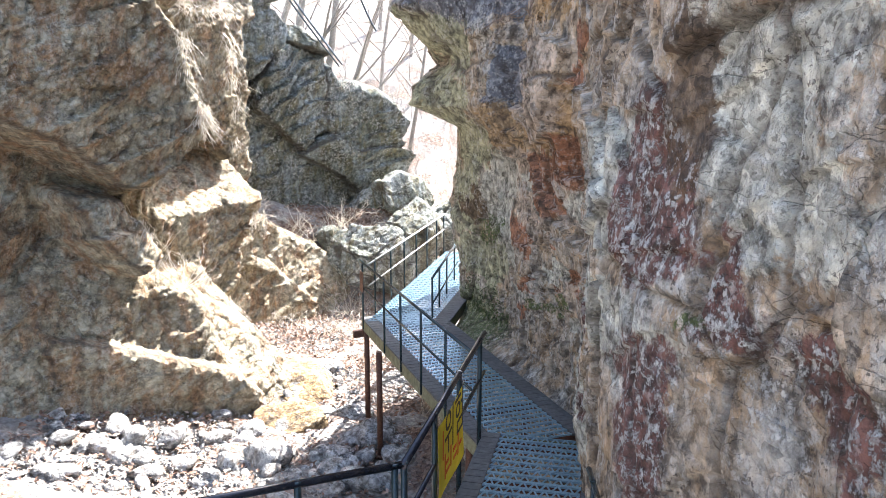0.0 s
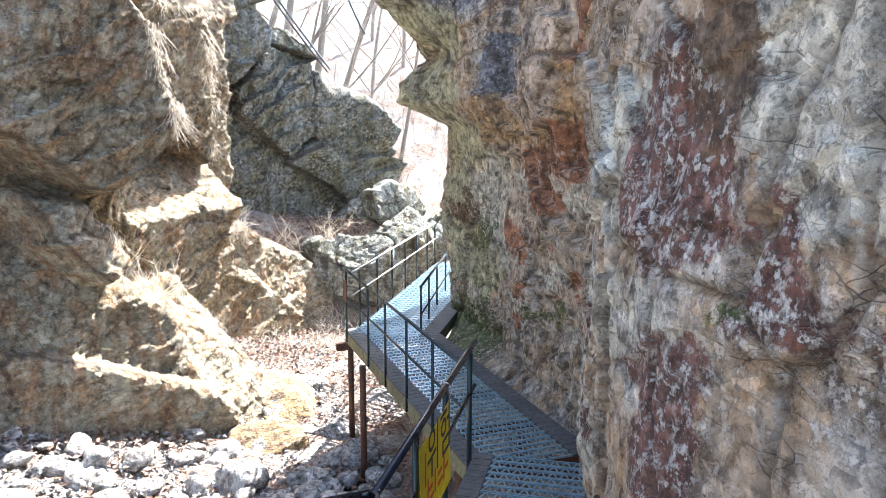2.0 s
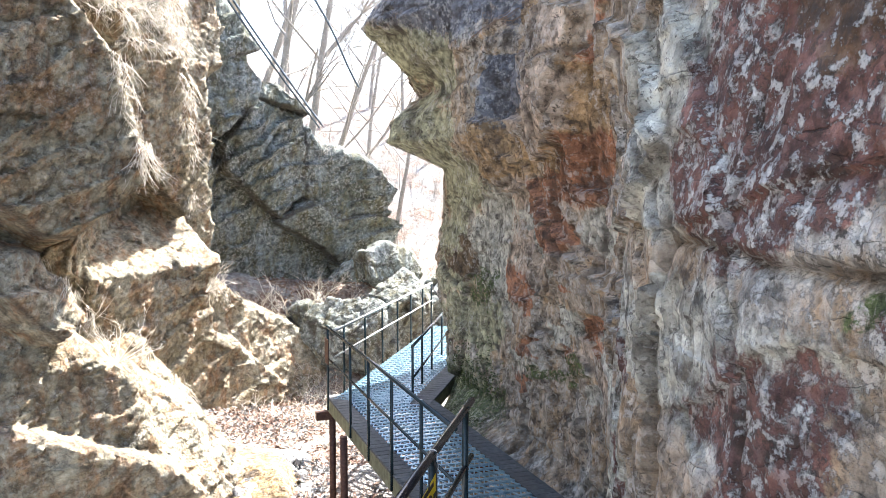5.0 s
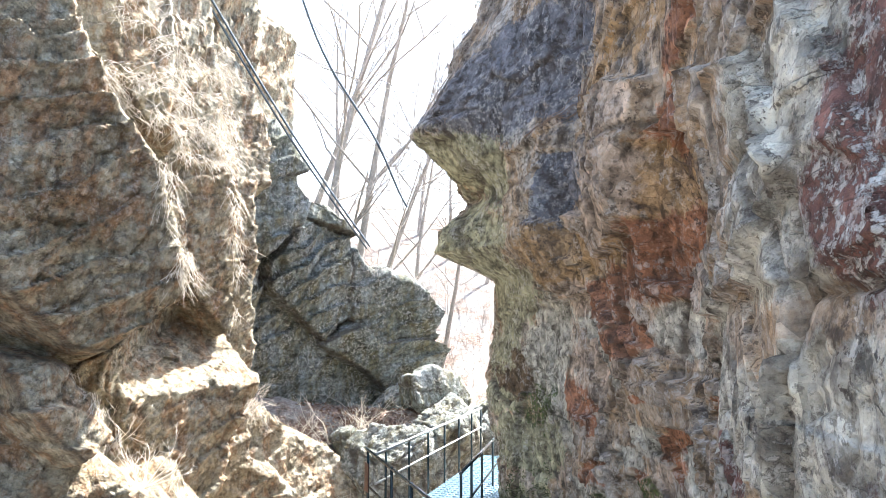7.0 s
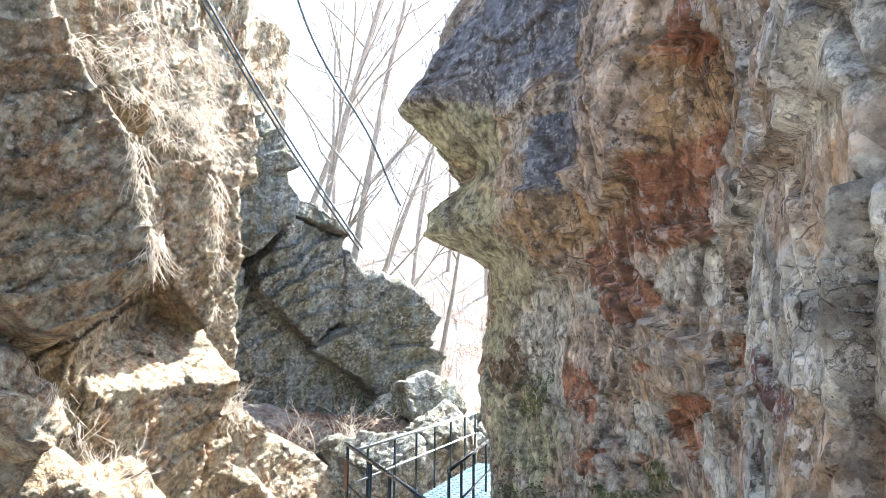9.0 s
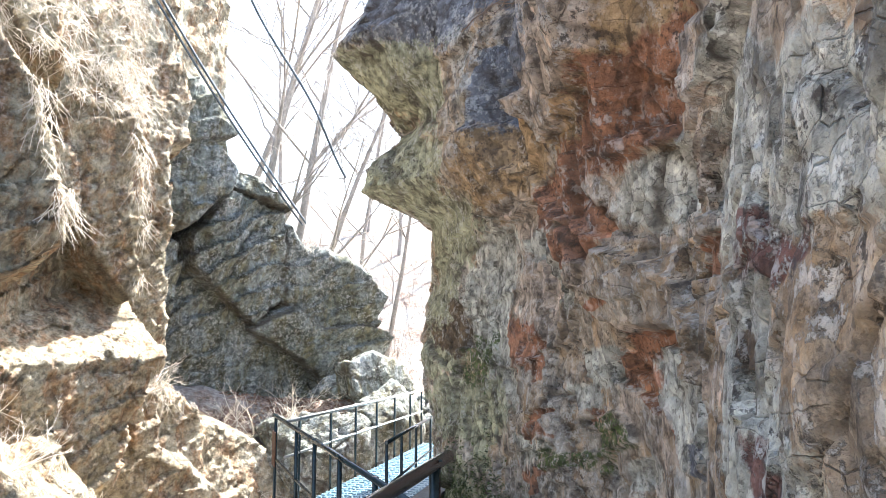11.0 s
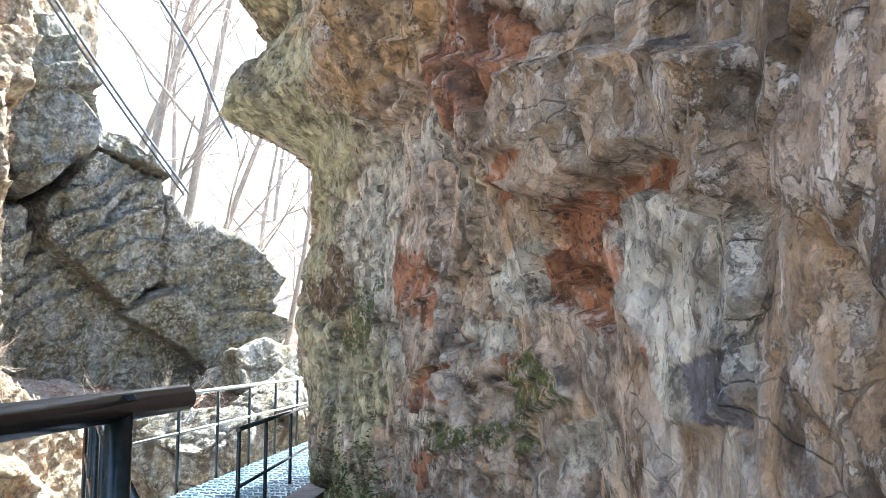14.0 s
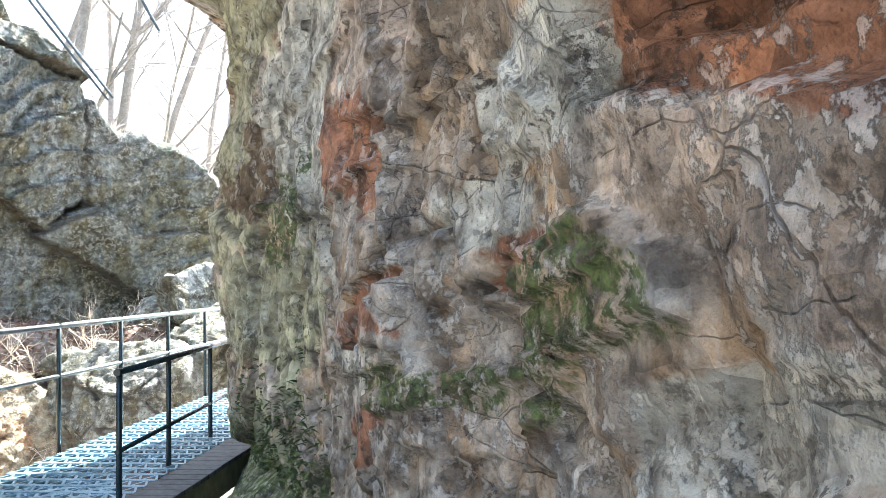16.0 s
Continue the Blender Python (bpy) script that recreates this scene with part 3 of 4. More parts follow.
def rock_face(start, way, S, Z, base, slabs, steep=5.0, seed=0.0, slant=0.5, size=1.0):
    """An upright face seen from the path: S runs along it, Z up, and slabs stand out from its back by their own tilted planes.
    Each slab: corners (s, z), and planes (out, s0, lean along s, z0, lean up)."""
    P = stack(S, Z, 0.35 * S + seed)
    shift = 0.13 * fbm(P * 1.3 + 2, 4, 0.6) * min(1.0, 5.0 / steep)
    out, best = base.copy(), np.zeros(S.shape)
    for corners, *planes in slabs:
        rim = inside_of(corners, S + shift, Z - 0.8 * shift)
        top = np.min([o + ks * (S - s0) + kz * (Z - z0) for o, s0, ks, z0, kz in planes], axis=0)
        top = top - steep * np.maximum(-rim, 0) - 0.5 / steep * np.exp(-np.maximum(rim, 0) / 0.06)
        best = np.where(top > out, np.clip(1 - np.abs(rim) / 0.05, 0, 1), best)
        out = np.maximum(out, top)
    bed = stack(S + slant * Z, Z - slant * S, 0.3 * S + seed)
    warp = stack(*(vnoise(P * 1.2 + k) for k in (2, 6, 8)))
    a, ea = blocks(bed * np.array((0.55, 0.8, 0.6)) * size + 0.12 * warp + 1.7, 1.0)
    b, eb = blocks(bed * np.array((1.5, 2.4, 1.5)) * size + 0.25 * warp + 5.2, 1.1)
    c, ec = blocks(bed * np.array((4.0, 6.5, 4.0)) * size + 0.4 * warp, 1.2)
    # bedding: each layer juts out over the one below
    lip = np.mod(bed[..., 1] * 1.5 + 0.5 * fbm(P * 0.7 + 5, 2), 1.0)
    fine = np.mod(bed[..., 1] * 5.2 + 0.8 * fbm(P * 1.2 + 9, 2), 1.0)
    keep = np.clip(0.5 + vnoise(P * 0.6 + 3), 0, 1)
    out = out + (0.12 * a + 0.07 * b + 0.03 * c) / size + 0.24 * keep * lip * lip + 0.05 * (1 - keep) * fine + 0.04 * fbm(P * 2.0, 3) + 0.018 * fbm(P * 8.0, 3, 0.65)
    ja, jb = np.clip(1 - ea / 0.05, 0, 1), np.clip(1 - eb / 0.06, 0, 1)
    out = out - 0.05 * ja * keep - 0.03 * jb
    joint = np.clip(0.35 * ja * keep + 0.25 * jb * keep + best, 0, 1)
    n = (way[1], -way[0])
    return stack(start[0] + way[0] * S + n[0] * out, start[1] + way[1] * S + n[1] * out, Z), joint


LEFT_SLABS = [
    # overhanging upper crag
    (((-14, 13), (3.2, 13), (3.4, 7.7), (3.95, 6.6), (4.4, 6.2), (5.0, 5.6), (5.5, 4.3), (5.65, 3.5), (4.95, 3.2), (4.4, 2.7), (3.85, 2.75), (2.65, 3.7), (0.75, 4.4), (-14, 4.6)),
     (0.2, 4.2, -0.06, 4.6, 0.16)),
    # grey ledge under it, and the smooth bulge below
    (((2.9, 2.6), (3.9, 2.45), (4.3, 1.75), (4.5, 1.25), (3.9, 1.1), (3.2, 1.85)), (-0.2, 3.6, -0.2, 2.0, -0.5)),
    (((-14, 2.2), (2.3, 1.9), (3.5, 1.5), (4.8, 0.75), (5.4, 0.05), (5.6, -1.0), (5.6, -3), (-14, -3)), (-0.6, 3.5, 0.22, 0.3, -0.35), (-0.75, 3.5, 0.2, 0.6, -0.9)),
    # flat-topped ledge at the foot, and the ridge that climbs from it
    (((2.3, -0.05), (3.8, -0.5), (4.5, -0.85), (5.5, -1.3), (5.95, -1.75), (5.6, -3), (2.2, -3)), (0.30, 4.0, 0.40, -1.0, 0.05)),
    (((5.0, 0.5), (5.6, 0.35), (6.8, -0.65), (7.35, -1.85), (7.4, -3), (5.0, -3)), (-0.55, 5.5, 0.0, -0.5, -0.8)),
    # block with a sloping top in the sun
    (((5.3, 2.2), (5.8, 2.7), (6.8, 3.2), (7.7, 3.6), (8.4, 3.2), (8.5, 2.0), (7.9, 0.5), (7.6, -0.3), (7.6, -3), (5.3, -3)), (-1.75, 5.3, -0.14, 1.0, 0.06), (-2.15, 6.0, -0.1, 2.05, -1.2)),
    (((5.0, 1.3), (5.5, 1.1), (6.4, 0.5), (6.9, -0.4), (6.9, -3), (5.0, -3)), (-1.15, 5.5, -0.2, 0.0, -0.9)),
    # pillars above the block and the grown-over crag top
    (((6.0, 6.3), (7.6, 6.4), (8.1, 5.6), (8.15, 3.0), (7.9, 2.9), (7.2, 3.6), (6.9, 4.5)), (-2.3, 7.0, -0.12, 5.0, 0.10)),
    (((6.0, 5.4), (6.7, 5.3), (6.95, 4.3), (6.5, 3.6), (6.0, 4.0)), (-2.0, 6.5, -0.1, 5.0, 0.2)),
    (((8.3, 6.4), (9.4, 6.5), (9.5, 2.2), (8.9, 1.7), (8.3, 2.6)), (-3.7, 8.5, -0.15, 4.0, 0.05)),
    (((4.3, 13), (6.0, 13), (6.3, 9.0), (6.1, 6.4), (5.3, 6.9), (4.8, 8.1)), (-1.5, 5.5, -0.2, 7.0, -0.22)),
    (((5.8, 13), (7.0, 13), (7.7, 10.5), (7.9, 8.0), (7.6, 6.3), (6.2, 6.0)), (-2.5, 7.0, -0.2, 7.0, -0.20)),
    (((7.2, 12), (8.0, 11.2), (9.6, 8.8), (10.0, 7.4), (9.9, 6.5), (8.6, 6.1), (7.6, 6.5)), (-3.7, 8.5, -0.25, 7.0, -0.22)),
    # broken bank and slabs at the foot
    (((7.9, 1.3), (8.8, 1.5), (9.4, 1.0), (9.3, -1.0), (7.9, -1.0)), (-4.0, 9.0, 0.2, 0.5, -0.3)),
    (((9.2, 1.2), (10.1, 1.1), (10.6, 0.4), (10.5, -1.2), (9.2, -1.2)), (-4.35, 9.0, 0.1, 0.3, -0.3)),
    (((10.4, 0.5), (11.6, 0.1), (12.4, -0.5), (13.5, -0.9), (13.5, -3), (10.4, -3)), (-4.3, 11.0, 0.15, 0.0, -0.5)),
    (((8.2, 0.1), (9.2, 0.0), (10.0, -0.4), (11.4, -1.9), (12, -3), (7.8, -3)), (-3.6, 9.0, 0.1, -1.0, -0.25)),
]
LEFT_START, LEFT_WAY = (-8.5, 12.0), (0.65, 0.76)
LEFT_FACE = []


def left_cliff():
    s = spaced((-13, -1, 0.25), (-1, 11.5, 0.036), (11.5, 14, 0.1))
    z = spaced((-2.9, 8.6, 0.036), (8.6, 12.6, 0.12))
    S, Z = np.meshgrid(s, z, indexing="ij")
    base = np.interp(S, (-13, -3, 0, 3, 5, 6.3, 7.5, 9, 9.9, 10.4, 12, 14), (-0.5, -0.5, -1.0, -1.6, -1.7, -2.9, -3.7, -4.6, -4.9, -6.5, -8, -9))
    V, joint = rock_face(LEFT_START, LEFT_WAY, S, Z, base, LEFT_SLABS)
    LEFT_FACE.extend((s, z, V.copy()))
    tops = [V]
    for dx, dz in ((1.5, 1.0), (6, 3.5), (20, 7.0)):
        t = V[:, -1:].copy()
        t[..., 0] -= dx
        t[..., 2] += dz
        tops.append(t)
    V = np.concatenate(tops, axis=1)
    # the near end runs on beside and behind the path
    side = []
    for x, y in ((-15, -12), (-13, -4)):
        t = V[:1].copy()
        t[..., 0], t[..., 1] = x, y
        side.append(t)
    V = np.concatenate(side + [V], axis=0)
    me = grid_mesh("wall_left", V)
    full = np.zeros(V.shape[:2])
    full[2:, :joint.shape[1]] = joint
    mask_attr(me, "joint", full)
    me.materials.append(ROCK_LEFT)
    return tagged(new("wall_left", me), "broken tan cliff with sunlit ledges above the stream bed", "cliff", kind="structure")


left_cliff()


# ---- ground ----
def ground_height(x, y):
    """Stream bed that climbs a scree slope under the boulders and a wooded hill behind."""
    bed = -2.25 + 0.03 * np.maximum(y - 16, 0)
    rise = 0.75 * np.maximum(y - 22.6 - 0.35 * (x + 4), 0) * np.clip((1.0 - x) / 3.0, 0, 1)
    hill = 0.42 * np.maximum(y - 31, 0) * np.clip(1.2 - np.abs(x) / 160, 0.2, 1)
    left = 0.25 * np.maximum(-4.2 - x, 0)
    return bed + np.minimum(rise, 2.4) + hill * np.clip((90 - y) / 40, 0, 1) + np.maximum(hill - 8, 0) * 0 + left


def ground():
    x = spaced((-120, -10, 10), (-10, 4, 0.08), (4, 120, 8))
    y = spaced((-40, 10, 2.5), (10, 27, 0.08), (27, 60, 1.0), (60, 600, 45))
    X, Y = np.meshgrid(x, y)
    Z = ground_height(X, Y)
    near = np.clip((60 - np.hypot(X, Y - 17)) / 30, 0, 1)
    P = stack(X, Y, Z * 0)
    Z = Z + near * (0.12 * fbm(P * 0.8, 3) + 0.05 * np.abs(fbm(P * 3.5, 3)))
    me = grid_mesh("ground", stack(X, Y, Z))
    me.materials.append(GROUND)
    return tagged(new("ground", me), "stony dry stream bed strewn with dead leaves", "ground", kind="structure")


ground()


# ---- boulders ----
SPHERES = {}


def unit_sphere(level):
    if level not in SPHERES:
        bm = bmesh.new()
        bmesh.ops.create_icosphere(bm, subdivisions=level, radius=1.0)
        SPHERES[level] = (np.array([v.co for v in bm.verts]), np.array([[v.index for v in f.verts] for f in bm.faces]))
        bm.free()
    return SPHERES[level]


def boulder_mesh(name, seed, radii, level=5, planes=11, grain=1.0, material=None, flat_base=False, boxy=False):
    """A faceted rock: a ball cut by random planes, then roughened."""
    rng = np.random.RandomState(seed)
    dirs, faces = unit_sphere(level)
    n = rng.normal(size=(planes, 3))
    n /= np.linalg.norm(n, axis=1)[:, None]
    depth = rng.uniform(0.55, 0.85, planes)
    if boxy:
        n = np.concatenate((n * 0 + n, np.array(((1, 0, 0), (-1, 0, 0), (0, 1, 0), (0, -1, 0), (0, 0, 1), (0, 0, -1)), float) + rng.normal(0, 0.08, (6, 3))))
        depth = np.concatenate((depth + 0.22, np.full(6, 0.66)))
    reach = depth / np.maximum(dirs @ n.T, 0.05)
    r = np.minimum(reach.min(1), 1.12)
    V = dirs * r[:, None] * np.array(radii)
    size = min(radii)
    rel, edge = blocks(V * (1.1 / size) + 0.2 * fbm(V * (2 / size), 2)[:, None] + seed * 3.7, 1.0)
    fine, _ = blocks(V * (3.6 / size) + seed, 1.2)
    d = grain * size * (0.15 * rel + 0.04 * fine + 0.035 * fbm(V * (1.6 / size) + seed, 3) + 0.02 * fbm(V * (7 / size), 3) - 0.05 * np.clip(1 - edge / 0.07, 0, 1))
    V = V + dirs * d[:, None]
    if flat_base:
        V[:, 2] = np.maximum(V[:, 2], -0.45 * radii[2])
    me = bpy.data.meshes.new(name)
    me.from_pydata(V.tolist(), [], faces.tolist())
    mask_attr(me, "joint", np.clip(1 - edge / 0.06, 0, 1))
    me.shade_smooth()
    me.materials.append(material or ROCK_GREY)
    return me


def boulder(at, seed, radii, turn=(0, 0, 0), level=5, label="", material=None, planes=11, name="boulder", group="", boxy=False):
    ob = new(name, boulder_mesh(name, seed, radii, level, planes, material=material, boxy=boxy))
    ob.matrix_world = pose(*at, *turn)
    return tagged(ob, label, "rock", group)


MASSIF_SLABS = [
    (((-3, 14), (0.7, 14), (1.5, 10.8), (2.3, 9.1), (2.75, 7.3), (1.3, 6.75), (0.25, 8.2), (-3, 8.2)), (0.9, 1.0, 0.0, 8.0, -0.1)),
    (((0.6, 7.6), (1.6, 7.4), (2.8, 6.5), (2.73, 5.9), (1.7, 4.9), (1.15, 5.0), (0.7, 6.1)), (0.75, 1.5, 0.1, 6.0, 0.12)),
    (((0.2, 5.0), (1.1, 4.7), (1.7, 4.6), (1.9, 3.9), (1.5, 1.5), (0.2, 1.0)), (0.0, 1.0, -0.1, 4.0, 0.1)),
    (((2.0, 4.7), (3.2, 6.05), (5.1, 5.6), (5.25, 3.35), (4.4, 2.55), (3.2, 3.35), (2.25, 3.95)), (-0.05, 3.5, -0.12, 4.5, 0.16)),
    (((1.7, 3.7), (2.4, 3.95), (3.4, 3.2), (4.7, 2.3), (6.6, 1.4), (7.4, 0.4), (7.2, -1), (1.8, -1)), (-0.75, 4.0, 0.05, 2.0, 0.10)),
    (((5.12, 5.6), (6.5, 5.2), (7.7, 4.7), (8.2, 3.55), (8.0, 2.6), (6.2, 2.3), (5.18, 3.3)), (0.0, 6.0, 0.35, 3.5, 0.12)),
    (((4.2, 2.45), (5.3, 3.1), (6.2, 2.5), (7.7, 2.6), (8.45, 2.4), (8.3, 0.8), (7.2, 0.5), (5.8, 1.6)), (0.0, 6.0, 0.25, 2.0, 0.35)),
    (((3.2, 6.6), (4.3, 6.6), (4.95, 5.7), (3.15, 6.15)), (0.15, 4.0, 0.0, 6.2, -0.5)),
    (((6.6, 0.9), (8.6, 0.6), (9.2, -0.2), (9.2, -1), (6.4, -1)), (0.2, 7.5, 0.1, 0.0, -0.4)),
]


def massif():
    """The dark rock mass ahead: one oblique face, split into leaning blocks by slanting cracks."""
    start, way, back = np.array((-7.2, 23.0)), np.array((0.656, 0.755)), np.array((-0.755, 0.656))
    s = np.arange(0, 9.05, 0.045)
    v = np.arange(0, 1.0001, 0.0055)
    x = start[0] + way[0] * s
    top = np.interp(x, (-7.2, -5.9, -5.3, -4.9, -4.5, -3.9, -3.4, -3.0, -2.3, -1.75, -1.45, -1.25), (9.6, 8.6, 7.7, 7.2, 6.9, 5.9, 4.95, 4.8, 4.5, 3.6, 2.9, 2.2))
    top = top + 0.12 * vnoise(stack(s * 1.9, 0 * s, 0 * s))
    S, U = np.meshgrid(s, v, indexing="ij")
    Z = -0.8 + U * (top[:, None] + 0.8)
    base = -1.3 - np.clip((S - 8.0) / 1.05, 0, 1) ** 2 * 1.2
    V, joint = rock_face(start, way, S, Z, base, MASSIF_SLABS, 11.0, 31.0, 0.45, 0.9)
    rim = np.clip((U - 0.93) / 0.07, 0, 1) ** 2 * 0.5 + np.clip((S - 8.2) / 0.85, 0, 1) ** 2 * 0.8
    V[..., :2] += back * rim[..., None]
    V2 = [V]
    for d, dz in ((0.8, 0.1), (2.0, -0.2), (5.0, -0.5)):
        t = V[:, -1:].copy()
        t[..., 0] += back[0] * d * 0.3
        t[..., 1] += d
        t[..., 2] += dz
        V2.append(t)
    V = np.concatenate(V2, axis=1)
    side = []
    for d in (0.5, 1.5, 4.0):
        t = V[-1:].copy()
        t[..., 0] -= 0.25 * d
        t[..., 1] += d
        side.append(t)
    V = np.concatenate([V] + side, axis=0)
    me = grid_mesh("wall_back", V)
    full = np.zeros(V.shape[:2])
    full[:S.shape[0], :S.shape[1]] = joint
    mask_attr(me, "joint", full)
    me.materials.append(ROCK_GREY)
    return tagged(new("wall_back", me), "shaded grey rock mass split by slanting cracks", "rock face", kind="structure")


massif()
boulder((-1.9, 28.0, 0.2), 18, (1.5, 1.0, 0.9), (0, 10, 20), 5, "low grey rock at the foot of the massif")
boulder((-3.3, 25.2, -0.6), 19, (1.0, 0.8, 0.8), (0, 0, 40), 5, "mossy rock beside the far walkway")
boulder((-2.3, 23.9, -0.7), 31, (1.3, 1.0, 1.3), (0, 10, 20), 6, "mossy grey block beside the far walkway", planes=12)
boulder((-1.2, 24.9, -0.2), 32, (1.1, 1.0, 1.4), (0, -8, 40), 6, "upright grey block behind the far railing", planes=12)
boulder((0.2, 26.4, 0.1), 33, (1.4, 1.2, 1.3), (0, 5, 10), 6, "grey block at the end of the walkway", planes=12)
boulder((-1.6, 26.8, 0.9), 34, (1.2, 1.0, 0.9), (0, 12, 0), 5, "sunlit grey rock on the scree")
boulder((-4.6, 24.4, -0.4), 36, (0.6, 0.6, 0.5), (0, 18, 0), 5, "tan rock at the foot of the massif", ROCK_LEFT)
boulder((-1.35, 14.6, -2.1), 37, (0.5, 0.4, 0.35), (0, 0, 30), 5, "pale rounded rock beside the support pole", STONE)
boulder((-1.9, 13.6, -2.15), 38, (0.42, 0.36, 0.3), (0, 0, 70), 5, "pale blue-grey rock in the stream bed", STONE)
boulder((-1.75, 15.6, -2.1), 39, (0.5, 0.38, 0.28), (0, 8, 10), 5, "broken grey rock in the stream bed", STONE)
OCHRE_ROCK = rock_material("ochre_bedrock", ((0.14, 0.085, 0.04), (0.26, 0.17, 0.08), (0.38, 0.28, 0.15)), (0.3, 0.18, 0.08), 0.15)
boulder((-3.0, 17.0, -2.25), 27, (1.0, 1.6, 0.45), (6, 4, 20), 5, "smooth wet ochre bedrock slab", OCHRE_ROCK)
boulder((-3.1, 15.2, -2.3), 28, (0.9, 0.9, 0.36), (0, 0, 50), 5, "smooth ochre bedrock slab in the stream bed", OCHRE_ROCK)
boulder((-6.4, 12.9, -2.35), 29, (0.8, 0.6, 0.4), (0, 0, 10), 5, "low mossy boulder in the stream bed")

KINDS = [boulder_mesh("stone", 40 + k, (1.0, 0.8, 0.62), 3, 8, 0.8, STONE) for k in range(8)]


def stones():
    rng = np.random.RandomState(5)
    made = 0
    while made < 290:
        x, y = rng.uniform(-7.2, -0.6), rng.uniform(11.6, 18.6)
        if x < -5.2 and y > 14.0 or x < -4 and y > 16.2 or x > -2.4 and y > 14.8:
            continue
        size = 0.08 + 0.24 * rng.rand() ** 2.2 + (0.16 if rng.rand() < 0.08 else 0)
        ob = new("stone", KINDS[rng.randint(8)])
        z = float(ground_height(np.float64(x), np.float64(y))) + 0.3 * size
        ob.matrix_world = pose(x, y, z, rng.uniform(-20, 20), rng.uniform(-20, 20), rng.uniform(0, 360)) @ Matrix.Diagonal((size, size * rng.uniform(0.7, 1.1), size * rng.uniform(0.7, 1.0), 1))
        tagged(ob, "pale rounded river stone lying in the stream bed", "stone", "stones in the stream bed")
        made += 1


stones()


def scatter_mesh(name, centers, shape, rng, material, label, category, size=(0.6, 1.4)):
    """One mesh of many small copies of a shape (vertices, faces) at centers, freely turned."""
    sv, sf = np.array(shape[0], float), np.array(shape[1])
    n = len(centers)
    ang = rng.uniform(0, 2 * math.pi, n)
    tip = rng.uniform(-0.7, 0.7, (n, 2))
    scale = rng.uniform(*size, n)
    c, s = np.cos(ang), np.sin(ang)
    x = sv[None, :, 0] * c[:, None] - sv[None, :, 1] * s[:, None]
    y = sv[None, :, 0] * s[:, None] + sv[None, :, 1] * c[:, None]
    z = sv[None, :, 2] + x * tip[:, :1] + y * tip[:, 1:]
    V = np.stack((x, y, z), -1) * scale[:, None, None] + np.asarray(centers)[:, None]
    Fc = sf[None] + (np.arange(n) * len(sv))[:, None, None]
    me = bpy.data.meshes.new(name)
    me.from_pydata(V.reshape(-1, 3).tolist(), [], Fc.reshape(-1, sf.shape[1]).tolist())
    me.materials.append(material)
    return tagged(new(name, me), label, category, kind="stuff")


def leaf_material():
    s = Shader("dead_leaves", 0.8)
    s.color(s.ramp(s.island(), (0.0, (0.12, 0.06, 0.04)), (0.5, (0.25, 0.155, 0.11)), (1.0, (0.42, 0.33, 0.27))))
    return s.mat


LEAF = leaf_material()


def litter():
    rng = np.random.RandomState(8)
    xy = np.concatenate((np.stack((rng.uniform(-7.5, 1.2, 5000), rng.uniform(11.5, 19, 5000)), 1), np.stack((rng.uniform(-5.2, -1.2, 5000), rng.uniform(18, 27, 5000)), 1)))
    z = ground_height(xy[:, 0], xy[:, 1]) + 0.06 + rng.uniform(0, 0.05, len(xy))
    leaf = ([(-0.05, 0, 0), (0, -0.025, 0.012), (0.055, 0, 0), (0, 0.025, 0.012)], [(0, 1, 2, 3)])
    scatter_mesh("leaf_litter", np.c_[xy, z], leaf, rng, LEAF, "brown dead leaves strewn over the stream bed", "leaves")
    pebble = ([(1, 0, 0), (-0.5, 0.8, 0), (-0.5, -0.8, 0), (0, 0, 0.7), (0.1, 0.1, -0.6)],
              [(0, 1, 3), (1, 2, 3), (2, 0, 3), (1, 0, 4), (2, 1, 4), (0, 2, 4)])
    xy = np.stack((rng.uniform(-7.5, -1.3, 4500), rng.uniform(11.5, 22, 4500)), 1)
    z = ground_height(xy[:, 0], xy[:, 1]) + 0.05
    scatter_mesh("pebbles", np.c_[xy, z], pebble, rng, STONE, "pale grey pebbles and broken stones in the stream bed", "pebbles", (0.025, 0.075))


litter()


# ---- walkway ----
def frame_of(a, b, z):
    """Pose at a, with x across to the right and y along to b."""
    d = Vector((b[0] - a[0], b[1] - a[1], 0)).normalized()
    return Matrix.Translation((a[0], a[1], z)) @ Matrix.Rotation(math.atan2(-d.x, d.y), 4, 'Z')


def grating_panel(width, length, pitch=0.145):
    """Punched steel tread plate: long bars with slanting webs between, so that holes show through."""
    bm = bmesh.new()
    rows = max(1, int(length / pitch))
    step = length / rows
    for r in range(rows):
        y0 = r * step
        box(bm, Matrix.Translation((width / 2, y0 + 0.012, -0.01)), (width, 0.024, 0.022))
        box(bm, Matrix.Translation((width / 2, y0 + step - 0.012, -0.01)), (width, 0.018, 0.022))
        n = int(width / 0.062)
        for k in range(n):
            x0 = (k + 0.5) * width / n
            lean = 22 if k % 2 else -22
            box(bm, pose(x0, y0 + step / 2, -0.008, 0, 0, lean), (0.017, step - 0.03, 0.012))
    return bm


